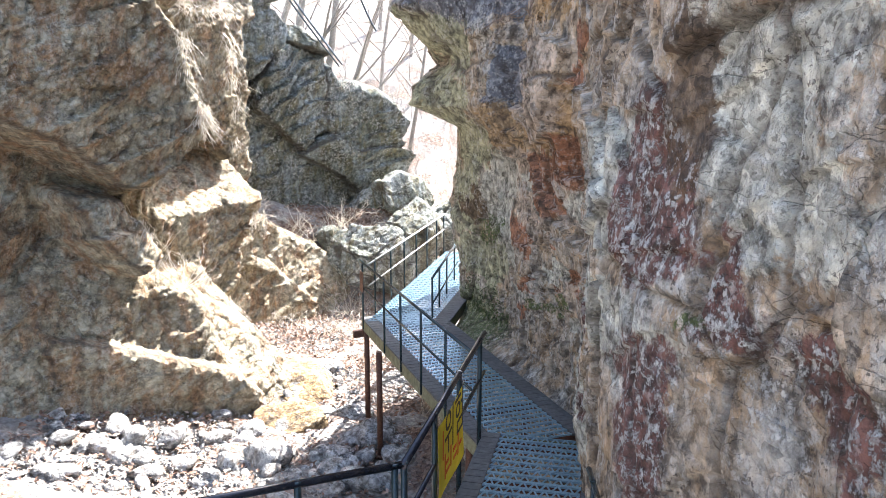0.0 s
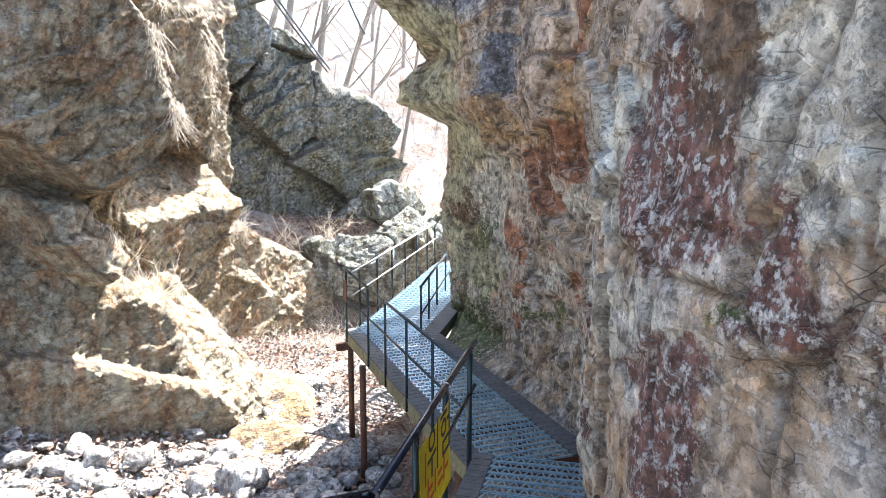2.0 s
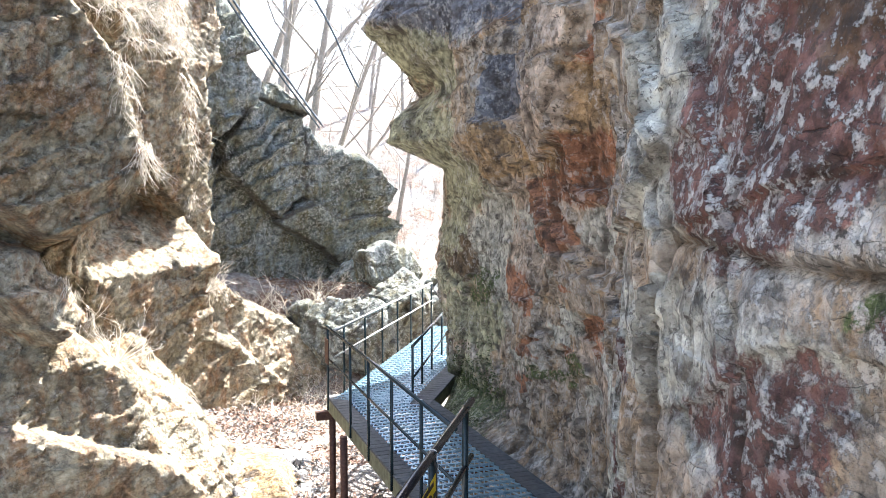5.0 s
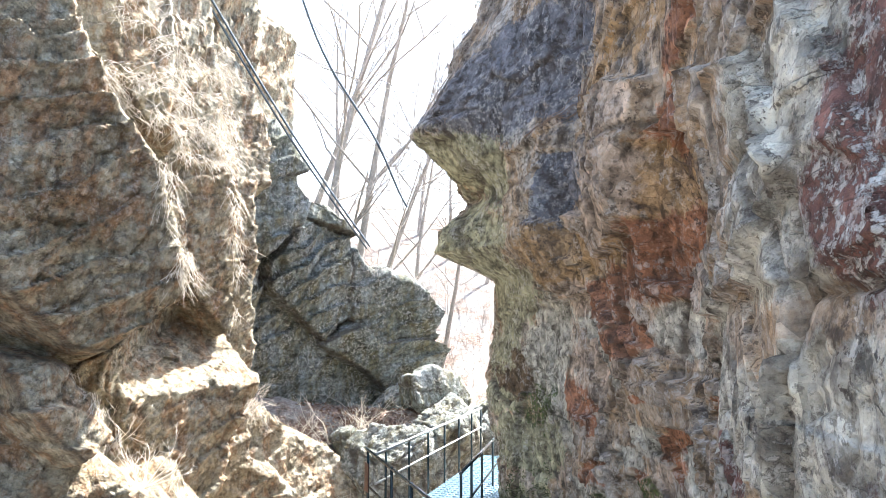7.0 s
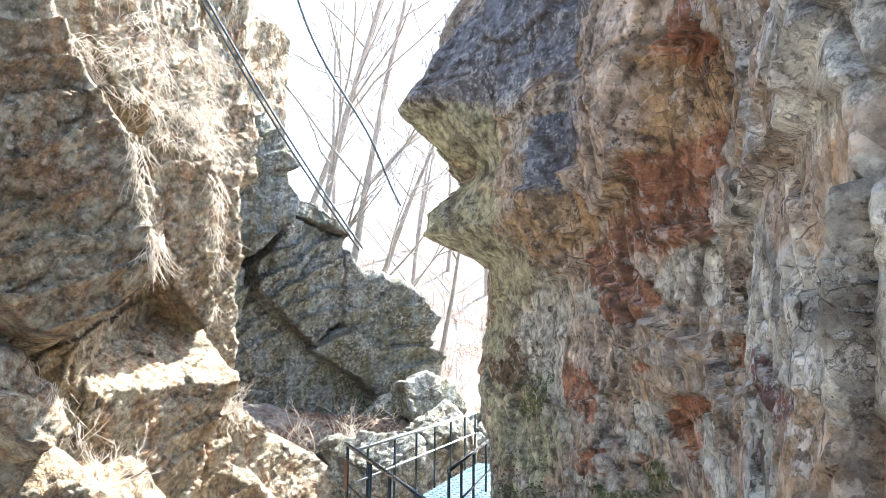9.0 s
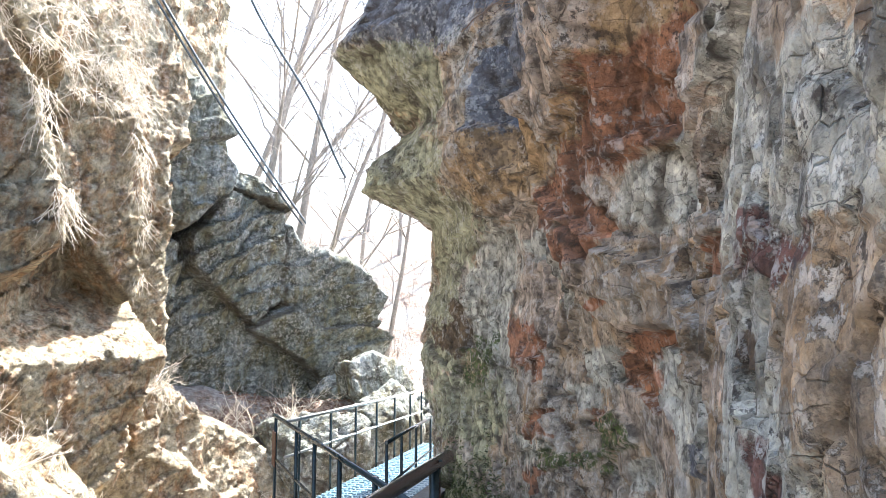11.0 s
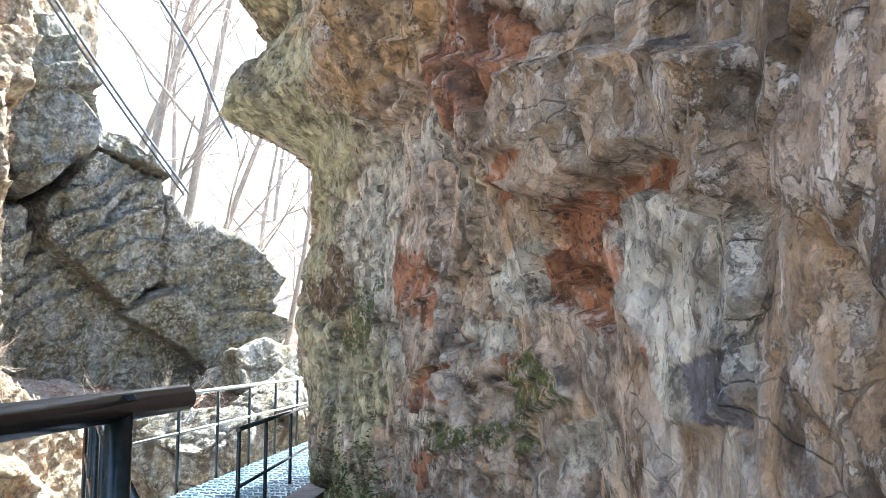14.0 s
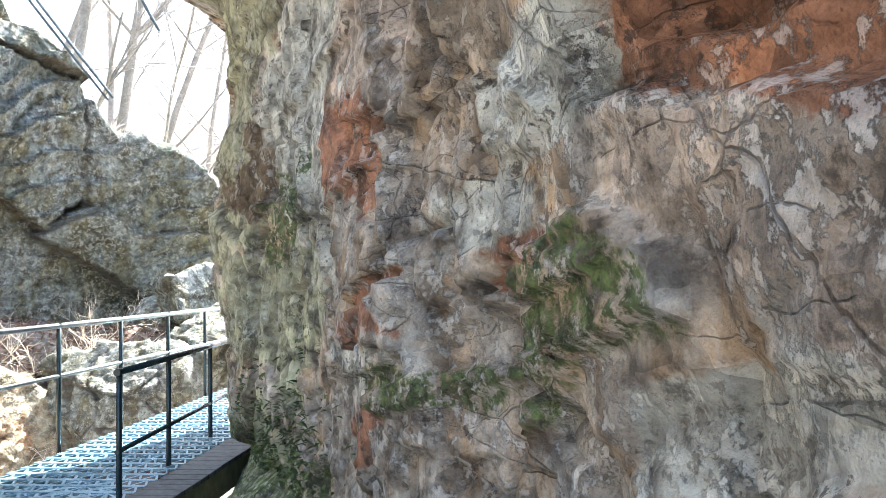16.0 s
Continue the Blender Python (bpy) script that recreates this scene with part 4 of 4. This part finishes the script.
def deck(name, a, b, z, width, border_left, border_right, label):
    """A straight boardwalk from a to b along its left edge."""
    m = frame_of(a, b, z)
    length = (Vector(b) - Vector(a)).length
    top = new(name)
    top.matrix_world = m
    bpy.context.view_layer.update()
    tagged(top, label, "boardwalk")
    inner = width - border_left - border_right
    count = max(1, round(length / 1.0))
    panel = None
    for k in range(count):
        if panel is None:
            bm = grating_panel(inner, length / count - 0.012)
            panel = part("grating_panel", bm, STEEL, top, "punched galvanised steel grating")
            ob = panel
        else:
            ob = new("grating_panel", panel.data)
            ob.parent = top
        ob.location = (border_left, k * length / count, 0)
    n = int(length / 0.145)
    for side, w, x0 in (("l", border_left, 0.0), ("r", border_right, width - border_right)):
        if w <= 0:
            continue
        bm = box(bmesh.new(), Matrix.Identity(4), (w - 0.01, length / n - 0.009, 0.035), 0.004)
        plank = part("plank", bm, WOOD, top)
        plank.location = (x0 + w / 2, length / n / 2, -0.018)
        for k in range(1, n):
            ob = new("plank", plank.data)
            ob.parent = top
            ob.location = (x0 + w / 2, (k + 0.5) * length / n, -0.018 + 0.002 * math.sin(k * 7.1))
    for x0 in (0.035, width - 0.035):
        bm = box(bmesh.new(), Matrix.Translation((x0, length / 2, -0.145)), (0.05, length, 0.21), 0.008)
        part("fascia_beam", bm, FASCIA, top, "mossy timber edge beam")
    for k in range(int(length / 1.2) + 1):
        bm = box(bmesh.new(), Matrix.Translation((width / 2, min(0.1 + k * 1.2, length - 0.1), -0.11)), (width - 0.12, 0.06, 0.12), 0.004)
        part("joist", bm, RUST, top)
    return top


SEC1 = ((-0.2, 6.0), (0.6, 9.53))
SEC2 = ((0.58, 9.45), (-1.62, 15.45))
SEC3 = ((-1.45, 15.2), (0.1, 22.2))
deck("boardwalk", SEC1[0], SEC1[1], 0.2, 1.42, 0.24, 0.10, "grey steel grating boardwalk edged with weathered planks")
deck("boardwalk", SEC2[0], SEC2[1], 0.0, 1.62, 0.28, 0.30, "blue-grey steel grating boardwalk bending along the cliff")
deck("boardwalk", SEC3[0], SEC3[1], 0.004, 1.62, 0.0, 0.34, "sunlit steel grating boardwalk beyond the cliff's nose")
deck("boardwalk", (-2.6, 4.9), (-0.15, 6.05), 0.19, 1.1, 0.2, 0.1, "small landing of steel grating beside the stairs")
bm = box(bmesh.new(), frame_of(*SEC1, 0) @ Matrix.Translation((0.70, 3.60, 0.085)), (1.3, 0.03, 0.16), 0.004)
tagged(part("step_riser", bm, FASCIA), "timber riser board between the two decks", "board")


def stairs():
    a, b = Vector((0.12, -1.2)), Vector((0.85, 6.15))
    m = frame_of(a, b, 0.2)
    top = new("stairs")
    top.matrix_world = m
    bpy.context.view_layer.update()
    tagged(top, "steep steel grating stairs leading down to the boardwalk", "stairs")
    n = 18
    run, rise = (b - a).length / n, 0.19
    bm = box(bmesh.new(), Matrix.Translation((0.55, run / 2, -0.02)), (1.1, run - 0.02, 0.04), 0.005)
    tread = part("tread", bm, WOOD, top)
    for k in range(n):
        ob = tread if k == 0 else new("tread", tread.data)
        ob.parent = top
        ob.location = (-0.55, k * run, (n - k) * rise)
    for x in (-0.58, 0.58):
        bm = tube(bmesh.new(), [(x, 0, n * rise - 0.05), (x, n * run, -0.02)], 0.07, 4)
        part("stringer", bm, RUST, top)


stairs()


def guard_rail(line, z, post_at, height, mid, label, thick=0.024, post=0.021, top_mat=RAIL, over=(0, 0), drop=0.2, middles=True):
    """A straight railing along line (two plan points): a top tube, a middle tube and posts at distances post_at."""
    m = frame_of(line[0], line[1], z)
    length = (Vector(line[1]) - Vector(line[0])).length
    top = new("guard_rail")
    top.matrix_world = m
    bpy.context.view_layer.update()
    tagged(top, label, "railing")
    part("top_rail", tube(bmesh.new(), [(0, -over[0], height), (0, length + over[1], height)], thick, 12), top_mat, top)
    if middles:
        part("middle_rail", tube(bmesh.new(), [(0, -over[0], mid), (0, length + over[1], mid)], thick * 0.72, 10), top_mat, top)
    first = None
    for s in post_at:
        if first is None:
            bm = tube(bmesh.new(), [(0, 0, -drop), (0, 0, height + 0.015)], post, 8)
            bmesh.ops.create_cone(bm, cap_ends=True, segments=8, radius1=post * 1.35, radius2=post, depth=0.012, matrix=Matrix.Translation((0, 0, height + 0.02)))
            first = part("post", bm, RAIL, top)
            first.location = (0, s, 0)
        else:
            ob = new("post", first.data)
            ob.parent = top
            ob.location = (0, s, 0)
    return top


# thick handrail with the banner, the near rail that turns off to the left, and the thin rails further on
guard_rail(((-0.23, 5.99), (0.58, 9.5)), 0.2, (0.03, 1.08, 2.2, 3.42), 1.30, 0.78, "dark painted steel handrail along the near boardwalk", 0.033, 0.03, HANDRAIL, (0, 0.12))
guard_rail(((-2.7, 5.0), (-0.23, 6.02)), 0.2, (0.05, 0.9, 1.8, 2.6), 1.30, 0.75, "dark steel railing around the small landing", 0.033, 0.03, HANDRAIL, (0.2, 0))
S2 = (Vector(SEC2[1]) - Vector(SEC2[0])).length
guard_rail(SEC2, 0.0, (1.36, 2.48, 3.58, 4.62, 6.2), 1.18, 0.66, "slim dark green railing on the open side of the boardwalk", over=(-0.35, 0))
# lighter copy of the rail paint: the sun's brightness is put into its colour
RAIL_SUNLIT = plain("sunlit_rail_paint", (0.30, 0.31, 0.30), (0.45, 0.46, 0.45), 30, 0.45, 0.2, 0.001)
guard_rail(((-1.46, 15.4), (0.06, 22.2)), 0.0, (0.45, 1.6, 2.7, 3.8, 4.9, 6.0, 6.9), 1.10, 0.66, "slim grey railing, its bars coloured pale to look sunlit", drop=0.1, top_mat=RAIL_SUNLIT)
guard_rail(((-0.16, 15.3), (0.42, 19.4)), 0.0, (0.0, 0.95, 2.05, 3.4), 0.86, 0.32, "short dark green railing on the cliff side of the boardwalk", drop=0.12, over=(0.04, 0))
guard_rail(((1.26, 4.0), (1.34, 6.2)), 0.2, (0.2, 2.0), 1.15, 0.5, "grey handrail against the cliff at the stair foot", 0.024, 0.02, middles=False, over=(0, 0.05))


def support_pole(x, y, z):
    bottom = float(ground_height(np.float64(x), np.float64(y))) - 0.2
    top = thing("support_pole", (x, y, bottom), "rusty steel pole carrying the boardwalk", "pole", "poles under the boardwalk")
    part("shaft", tube(bmesh.new(), [(0, 0, 0), (0, 0, z - bottom)], 0.055, 12), RUST, top)
    part("foot_plate", box(bmesh.new(), Matrix.Translation((0, 0, 0.2)), (0.26, 0.26, 0.03), 0.004), RUST, top)


for px, py in ((-1.12, 13.85), (-1.5, 15.35), (0.45, 10.2), (1.3, 11.0), (0.0, 6.2), (-0.9, 17.8), (-0.3, 20.2), (-2.4, 5.2), (0.9, 8.9)):
    support_pole(px, py, -0.2)
bm = box(bmesh.new(), pose(-1.25, 15.5, -0.32, 0, 0, 20), (1.1, 0.12, 0.14), 0.006)
tagged(part("cross_beam", bm, RUST), "rusty steel beam sticking out under the platform corner", "beam")


def banner():
    """A yellow warning banner tied to the handrail."""
    a, b = Vector((0.0, 6.95)), Vector((0.255, 8.08))
    m = frame_of(a, b, 0.0)
    length = (b - a).length
    top = thing("banner", (0, 0, 0), "yellow warning banner tied to the handrail", "sign")
    top.matrix_world = m
    bpy.context.view_layer.update()
    n, k = 24, 16

    def sag(u, v):
        return 0.02 * math.sin(u * 5 + v * 3) * v + 0.045
    bm = bmesh.new()
    grid = [[bm.verts.new((sag(i / n, j / k), length * i / n, 1.40 - 0.80 * j / k - 0.03 * math.sin(math.pi * i / n))) for j in range(k + 1)] for i in range(n + 1)]
    for i in range(n):
        for j in range(k):
            bm.faces.new((grid[i][j], grid[i + 1][j], grid[i + 1][j + 1], grid[i][j + 1])).smooth = True
    bmesh.ops.solidify(bm, geom=bm.faces[:], thickness=0.003)
    part("cloth", bm, YELLOW, top)
    curve = bpy.data.curves.new("words", 'FONT')
    curve.body = "위험"
    curve.size, curve.extrude, curve.align_x, curve.align_y = 0.52, 0.001, 'CENTER', 'CENTER'
    holder = new("words_source", curve)
    bpy.context.view_layer.update()
    me = bpy.data.meshes.new_from_object(holder.evaluated_get(bpy.context.evaluated_depsgraph_get()))
    bpy.data.objects.remove(holder)
    me.materials.append(BLACKINK)
    ob = new("lettering", me)
    ob.parent = top
    ob.matrix_local = Matrix.Translation((0.066, length * 0.58, 1.17)) @ Matrix.Rotation(radians(90), 4, 'Z') @ Matrix.Rotation(radians(90), 4, 'X')
    tagged(ob, "black Korean word for danger")
    for u, v, w, h in ((0.2, 0.62, 0.04, 0.26), (0.28, 0.6, 0.12, 0.035), (0.3, 0.72, 0.16, 0.035), (0.42, 0.62, 0.035, 0.22), (0.58, 0.62, 0.15, 0.04), (0.6, 0.74, 0.17, 0.04), (0.72, 0.66, 0.04, 0.24), (0.82, 0.7, 0.12, 0.04), (0.12, 0.3, 0.03, 0.3)):
        bm = box(bmesh.new(), Matrix.Translation((0.068, length * u, 1.40 - 0.8 * v)), (0.004, w, h))
        part("printed_bar", bm, REDINK, top)
    for s in (0.0, 1.0):
        part("tie", tube(bmesh.new(), [(0.045, length * s, 1.40), (0.02, length * s, 1.50)], 0.006, 6), BLACKINK, top)


banner()


# ---- trees, twigs and cables ----
def grow(bm, at, way, length, radius, depth, rng, spread=0.5):
    """A crooked limb that forks; limbs are tapered tubes."""
    pts, p, d = [Vector(at)], Vector(at), Vector(way).normalized()
    for _ in range(5):
        d = (d + Vector(rng.normal(0, 0.11, 3)) + Vector((0, 0, 0.03))).normalized()
        p = p + d * length / 5
        pts.append(p.copy())
    tube(bm, pts, radius, 6 if radius > 0.03 else 4, radius * 0.55, caps=False)
    if depth == 0:
        return
    for k in range(rng.randint(3, 5)):
        i = rng.randint(2, 6)
        q = pts[i]
        side = (d + Vector(rng.normal(0, spread, 3)) + Vector((0, 0, 0.15))).normalized()
        grow(bm, q, side, length * rng.uniform(0.5, 0.75), radius * 0.5, depth - 1, rng, spread)


def tree(x, y, z, height, seed, lean=(0, 0)):
    rng = np.random.RandomState(seed)
    top = thing("bare_tree", (x, y, z), "leafless grey tree on the slope above the gorge", "tree", "bare trees above the gorge")
    pts, p = [], Vector((0, 0, -1.5))
    d = Vector((lean[0], lean[1], 1)).normalized()
    for k in range(9):
        pts.append(p.copy())
        d = (d + Vector(rng.normal(0, 0.035, 3)) * (1 if k else 0)).normalized()
        p = p + d * height / 9
    r = height * 0.0105
    part("trunk", tube(bmesh.new(), pts, r, 9, r * 0.25, caps=False), BARK, top)
    bm = bmesh.new()
    for k in range(9):
        i = rng.randint(2, 9)
        a = rng.uniform(0, 2 * math.pi)
        grow(bm, pts[i], (math.cos(a), math.sin(a), rng.uniform(0.5, 1.3)), height * rng.uniform(0.2, 0.36), r * 0.4 * (1 - i / 12), 3, rng)
    part("crown", bm, BARK, top)


def slope_z(x, y):
    return float(ground_height(np.float64(x), np.float64(y)))


for k, (x, y, h, lx) in enumerate(((-7.1, 32, 20, 0.24), (-5.7, 32, 19, 0.19), (-8.6, 33, 18, 0.33), (-5.1, 32.5, 15, 0.30), (-1.8, 32, 11, 0.12), (-3.4, 35, 12, 0.2),
                                   (-2.0, 44, 12, 0.1), (0.2, 41, 12, -0.05), (2.0, 46, 12, 0), (-4.0, 48, 13, 0.1), (-7.5, 40, 15, 0.15))):
    tree(x, y, slope_z(x, y), h, 60 + k, (lx, 0))


def brush(name, spots, rng, count, height, material, label, droop=0.0):
    """Thin dry stems in tufts, as one mesh."""
    bm = bmesh.new()
    for x, y, z, r in spots:
        for _ in range(count):
            a, b = rng.uniform(0, 2 * math.pi), rng.rand() ** 0.5 * r
            p = Vector((x + b * math.cos(a), y + b * math.sin(a), z + rng.uniform(-0.3, 0.3) * r))
            d = Vector((rng.normal(0, 0.6), rng.normal(0, 0.6), 1.0 - 2 * droop)).normalized()
            n = height * rng.uniform(0.5, 1.2)
            tube(bm, [p, p + d * n * 0.5, p + d * n + Vector((rng.normal(0, 0.25) * n, rng.normal(0, 0.25) * n, -0.25 * n))], 0.007, 3, 0.0025, caps=False)
    ob = part(name, bm, material)
    return tagged(ob, label, "shrubs", kind="stuff")


rng = np.random.RandomState(3)
hill = [(rng.uniform(-9, 4), y, 0, 1.2) for y in rng.uniform(30, 42, 90)]
brush("undergrowth", [(x, y, slope_z(x, y) + 0.2, r) for x, y, _, r in hill], rng, 30, 1.9, BARK, "bare twiggy undergrowth on the sunny slope")
def left_point(s, z, off=0.05):
    """A place on the left cliff's face, s metres along it and z high."""
    ss, zs, V = LEFT_FACE
    x, y, h = V[min(np.searchsorted(ss, s), len(ss) - 1), min(np.searchsorted(zs, z), len(zs) - 1)]
    return float(x) + 0.76 * off, float(y) - 0.65 * off, float(h)


tufts, roots = [], []
for _ in range(60):
    tufts.append((*left_point(rng.uniform(4.6, 8.6), rng.uniform(6.4, 9.5)), 0.32))
for a, b, n in (((3.5, 7.6), (5.0, 5.6), 12), ((5.0, 5.6), (5.6, 3.7), 16), ((7.6, 6.3), (8.3, 3.2), 14), ((3.9, 2.4), (4.5, 1.3), 7), ((5.0, 1.2), (6.8, -0.4), 12), ((8.0, 1.5), (11.5, 0.5), 22)):
    for _ in range(n):
        t = rng.rand()
        roots.append((*left_point(a[0] + (b[0] - a[0]) * t + rng.normal(0, 0.07), a[1] + (b[1] - a[1]) * t + rng.normal(0, 0.1)), 0.16))
tufts += [(-2.6, 28.6, 4.4, 0.8), (-3.4, 27.4, 4.9, 0.5), (-5.7, 25, 8.4, 0.7), (-4.8, 26.3, 7.3, 0.6)]
brush("dry_grass", tufts, rng, 30, 0.5, DRY, "bleached dry grass hanging down the cliff top", 0.7)
brush("roots", roots, rng, 14, 0.45, DRY, "pale roots and dry stems hanging over the rock edges", 0.95)
brow = [(-0.55 + 0.09 * k + rng.normal(0, 0.05), 15.4 + rng.normal(0, 0.4), 6.35 + 0.22 * k, 0.22) for k in range(11)]
brush("undergrowth", brow, rng, 30, 0.35, BARK, "dark twigs growing along the overhang's brow")
scree = [(rng.uniform(-4.8, -2.2), rng.uniform(20.5, 25.5), 0, 0.5) for _ in range(26)]
brush("dry_grass", [(x, y, slope_z(x, y) + 0.1, r) for x, y, _, r in scree], rng, 22, 0.45, DRY, "dry grass and twigs on the sunlit scree")


CABLE_TOP, CABLE_END = Vector((-5.75, 22.0, 9.55)), Vector((-3.7, 26.5, 5.75))


def cable_bundle():
    a, b = CABLE_TOP, CABLE_END
    top = thing("cable_bundle", (0, 0, 0), "three black cables strung down along the cliff edge", "cable")
    for k, (dx, dz) in enumerate(((0, 0), (0.1, 0.05), (0.05, 0.14))):
        pts = []
        for i in range(17):
            t = i / 16 * 1.5 - 0.4
            p = a.lerp(b, t) + Vector((dx, 0, dz - 0.25 * math.sin(math.pi * (t + 0.4) / 1.5)))
            pts.append(p)
        part("cable", tube(bmesh.new(), pts, 0.028, 8), CABLE, top)


cable_bundle()


def loose_cable():
    pts = []
    for i in range(25):
        t = i / 24
        pts.append((-5.4 + 3.4 * t + 0.10 * math.sin(11 * t), 21.2 + 4.2 * t, 13.4 - 7.0 * t - 0.35 * math.sin(math.pi * t)))
    bm = tube(bmesh.new(), pts, 0.033, 6)
    tagged(part("hanging_cable", bm, CABLE), "single dark cable hanging across the open sky", "cable")


loose_cable()


def shrub(x, y, z, size, seed):
    """A leafless shrub of pale forking stems."""
    rng = np.random.RandomState(seed)
    top = thing("bare_shrub", (x, y, z), "pale leafless shrub growing out of the rock", "shrub", "bare shrubs on the rocks")
    for k in range(7):
        bm = bmesh.new()
        a = rng.uniform(0, 2 * math.pi)
        grow(bm, (0.05 * math.cos(a), 0.05 * math.sin(a), -0.06), (math.cos(a), math.sin(a), rng.uniform(0.3, 1.0)), size * rng.uniform(0.6, 1.0), 0.012 * size ** 0.5, 2, rng, 0.6)
        part("stem", bm, DRY, top)


shrubs = [(*left_point(5.4, 0.3), 0.8), (*left_point(5.2, 0.9), 0.7), (*left_point(8.3, 1.2), 0.7), (-2.0, 29.0, 4.3, 0.8)]
shrubs += [(x, y, slope_z(x, y) + 0.05, size) for x, y, size in ((-4.2, 24.9, 1.1), (-3.4, 25.6, 0.9), (-2.9, 25.4, 0.8), (-4.9, 24.6, 0.8))]
for k, (x, y, z, size) in enumerate(shrubs):
    shrub(x, y, z, size, 200 + k)

# grey plate fixed to the corner post, and the white tape wound round the handrail
bm = box(bmesh.new(), pose(-1.58, 15.3, 0.78, 0, 0, 20), (0.012, 0.26, 0.42), 0.003)
tagged(part("metal_plate", bm, RUST), "grey-brown metal plate fixed to the corner railing", "plate")
WHITE = plain("white_tape", (0.60, 0.60, 0.58), (0.75, 0.75, 0.72), 30, 0.5)
d = (Vector((0.58, 9.5, 1.5)) - Vector((-0.23, 5.99, 1.5))).normalized()
p = Vector((-0.23, 5.99, 1.5)) + d * 2.2
bm = tube(bmesh.new(), [p, p + d * 0.012, p + d * 0.024], 0.0355, 14)
tube(bm, [p + Vector((0.03, 0, -0.02)), p + Vector((0.045, 0.03, -0.10)), p + Vector((0.02, 0.05, -0.2))], 0.004, 5)
tagged(part("tie_string", bm, WHITE), "white string tied round the dark handrail", "string")


# ---- plants on the right cliff ----
def right_point(y, z, off=0.02):
    """A place on the right cliff's face, off metres in front of it."""
    ys, zs, X = RIGHT_FACE
    return float(X[min(np.searchsorted(ys, y), len(ys) - 1), min(np.searchsorted(zs, z), len(zs) - 1)]) - off, y, z


def vine(y, z, way, length, seed):
    """A thin bare creeper that follows the rock and forks."""
    rng = np.random.RandomState(seed)
    top = thing("creeper", right_point(y, z), "thin bare brown creeper clinging to the rock", "creeper", "creepers on the cliff")
    stems = [(y, z, way, length, 0.009)]
    for k in range(5):
        stems.append((y + way[0] * length * rng.uniform(0.1, 0.7), z + way[1] * length * rng.uniform(0.1, 0.7), (way[0] + rng.normal(0, 0.6), way[1] + rng.normal(0, 0.6)), length * rng.uniform(0.25, 0.5), 0.005))
    for sy, sz, (dy, dz), n, r in stems:
        pts = []
        for i in range(14):
            t = i / 13
            pts.append(Vector(right_point(sy + dy * n * t + 0.05 * math.sin(7 * t + seed), sz + dz * n * t + 0.05 * math.sin(9 * t + 2 * seed), 0.03)) - top.location)
        part("stem", tube(bmesh.new(), pts, r, 5, r * 0.5), TWIG, top)


TWIG = plain("brown_twig", (0.16, 0.11, 0.08), (0.30, 0.22, 0.17), 20, 0.9)
for k, (y, z, way, n) in enumerate((((12.9, 5.2, (-0.5, -0.8), 1.0)), (12.2, 5.05, (0.6, -0.6), 0.9), (12.6, 5.7, (-0.9, 0.1), 1.2), (9.6, 4.4, (-0.8, -0.2), 0.8), (13.6, 5.6, (-0.7, 0.2), 1.0))):
    vine(y, z, way, n, 300 + k)


def tuft_material():
    s = Shader("moss_leaves", 0.85)
    s.color(s.ramp(s.island(), (0.0, (0.025, 0.045, 0.015)), (0.6, (0.07, 0.10, 0.03)), (1.0, (0.16, 0.20, 0.07))))
    return s.mat


MOSSY = tuft_material()
rng = np.random.RandomState(12)
fern = [right_point(15.2 + rng.normal(0, 0.5), 0.1 + abs(rng.normal(0, 0.38)), rng.uniform(0.0, 0.04)) for _ in range(800)]
leaf_shape = ([(-0.05, 0, 0), (0, -0.02, 0.01), (0.055, 0, 0), (0, 0.02, 0.01)], [(0, 1, 2, 3)])
scatter_mesh("moss_and_ferns", fern, leaf_shape, rng, MOSSY, "dark green ferns and moss at the cliff's foot", "moss", (0.3, 0.75))
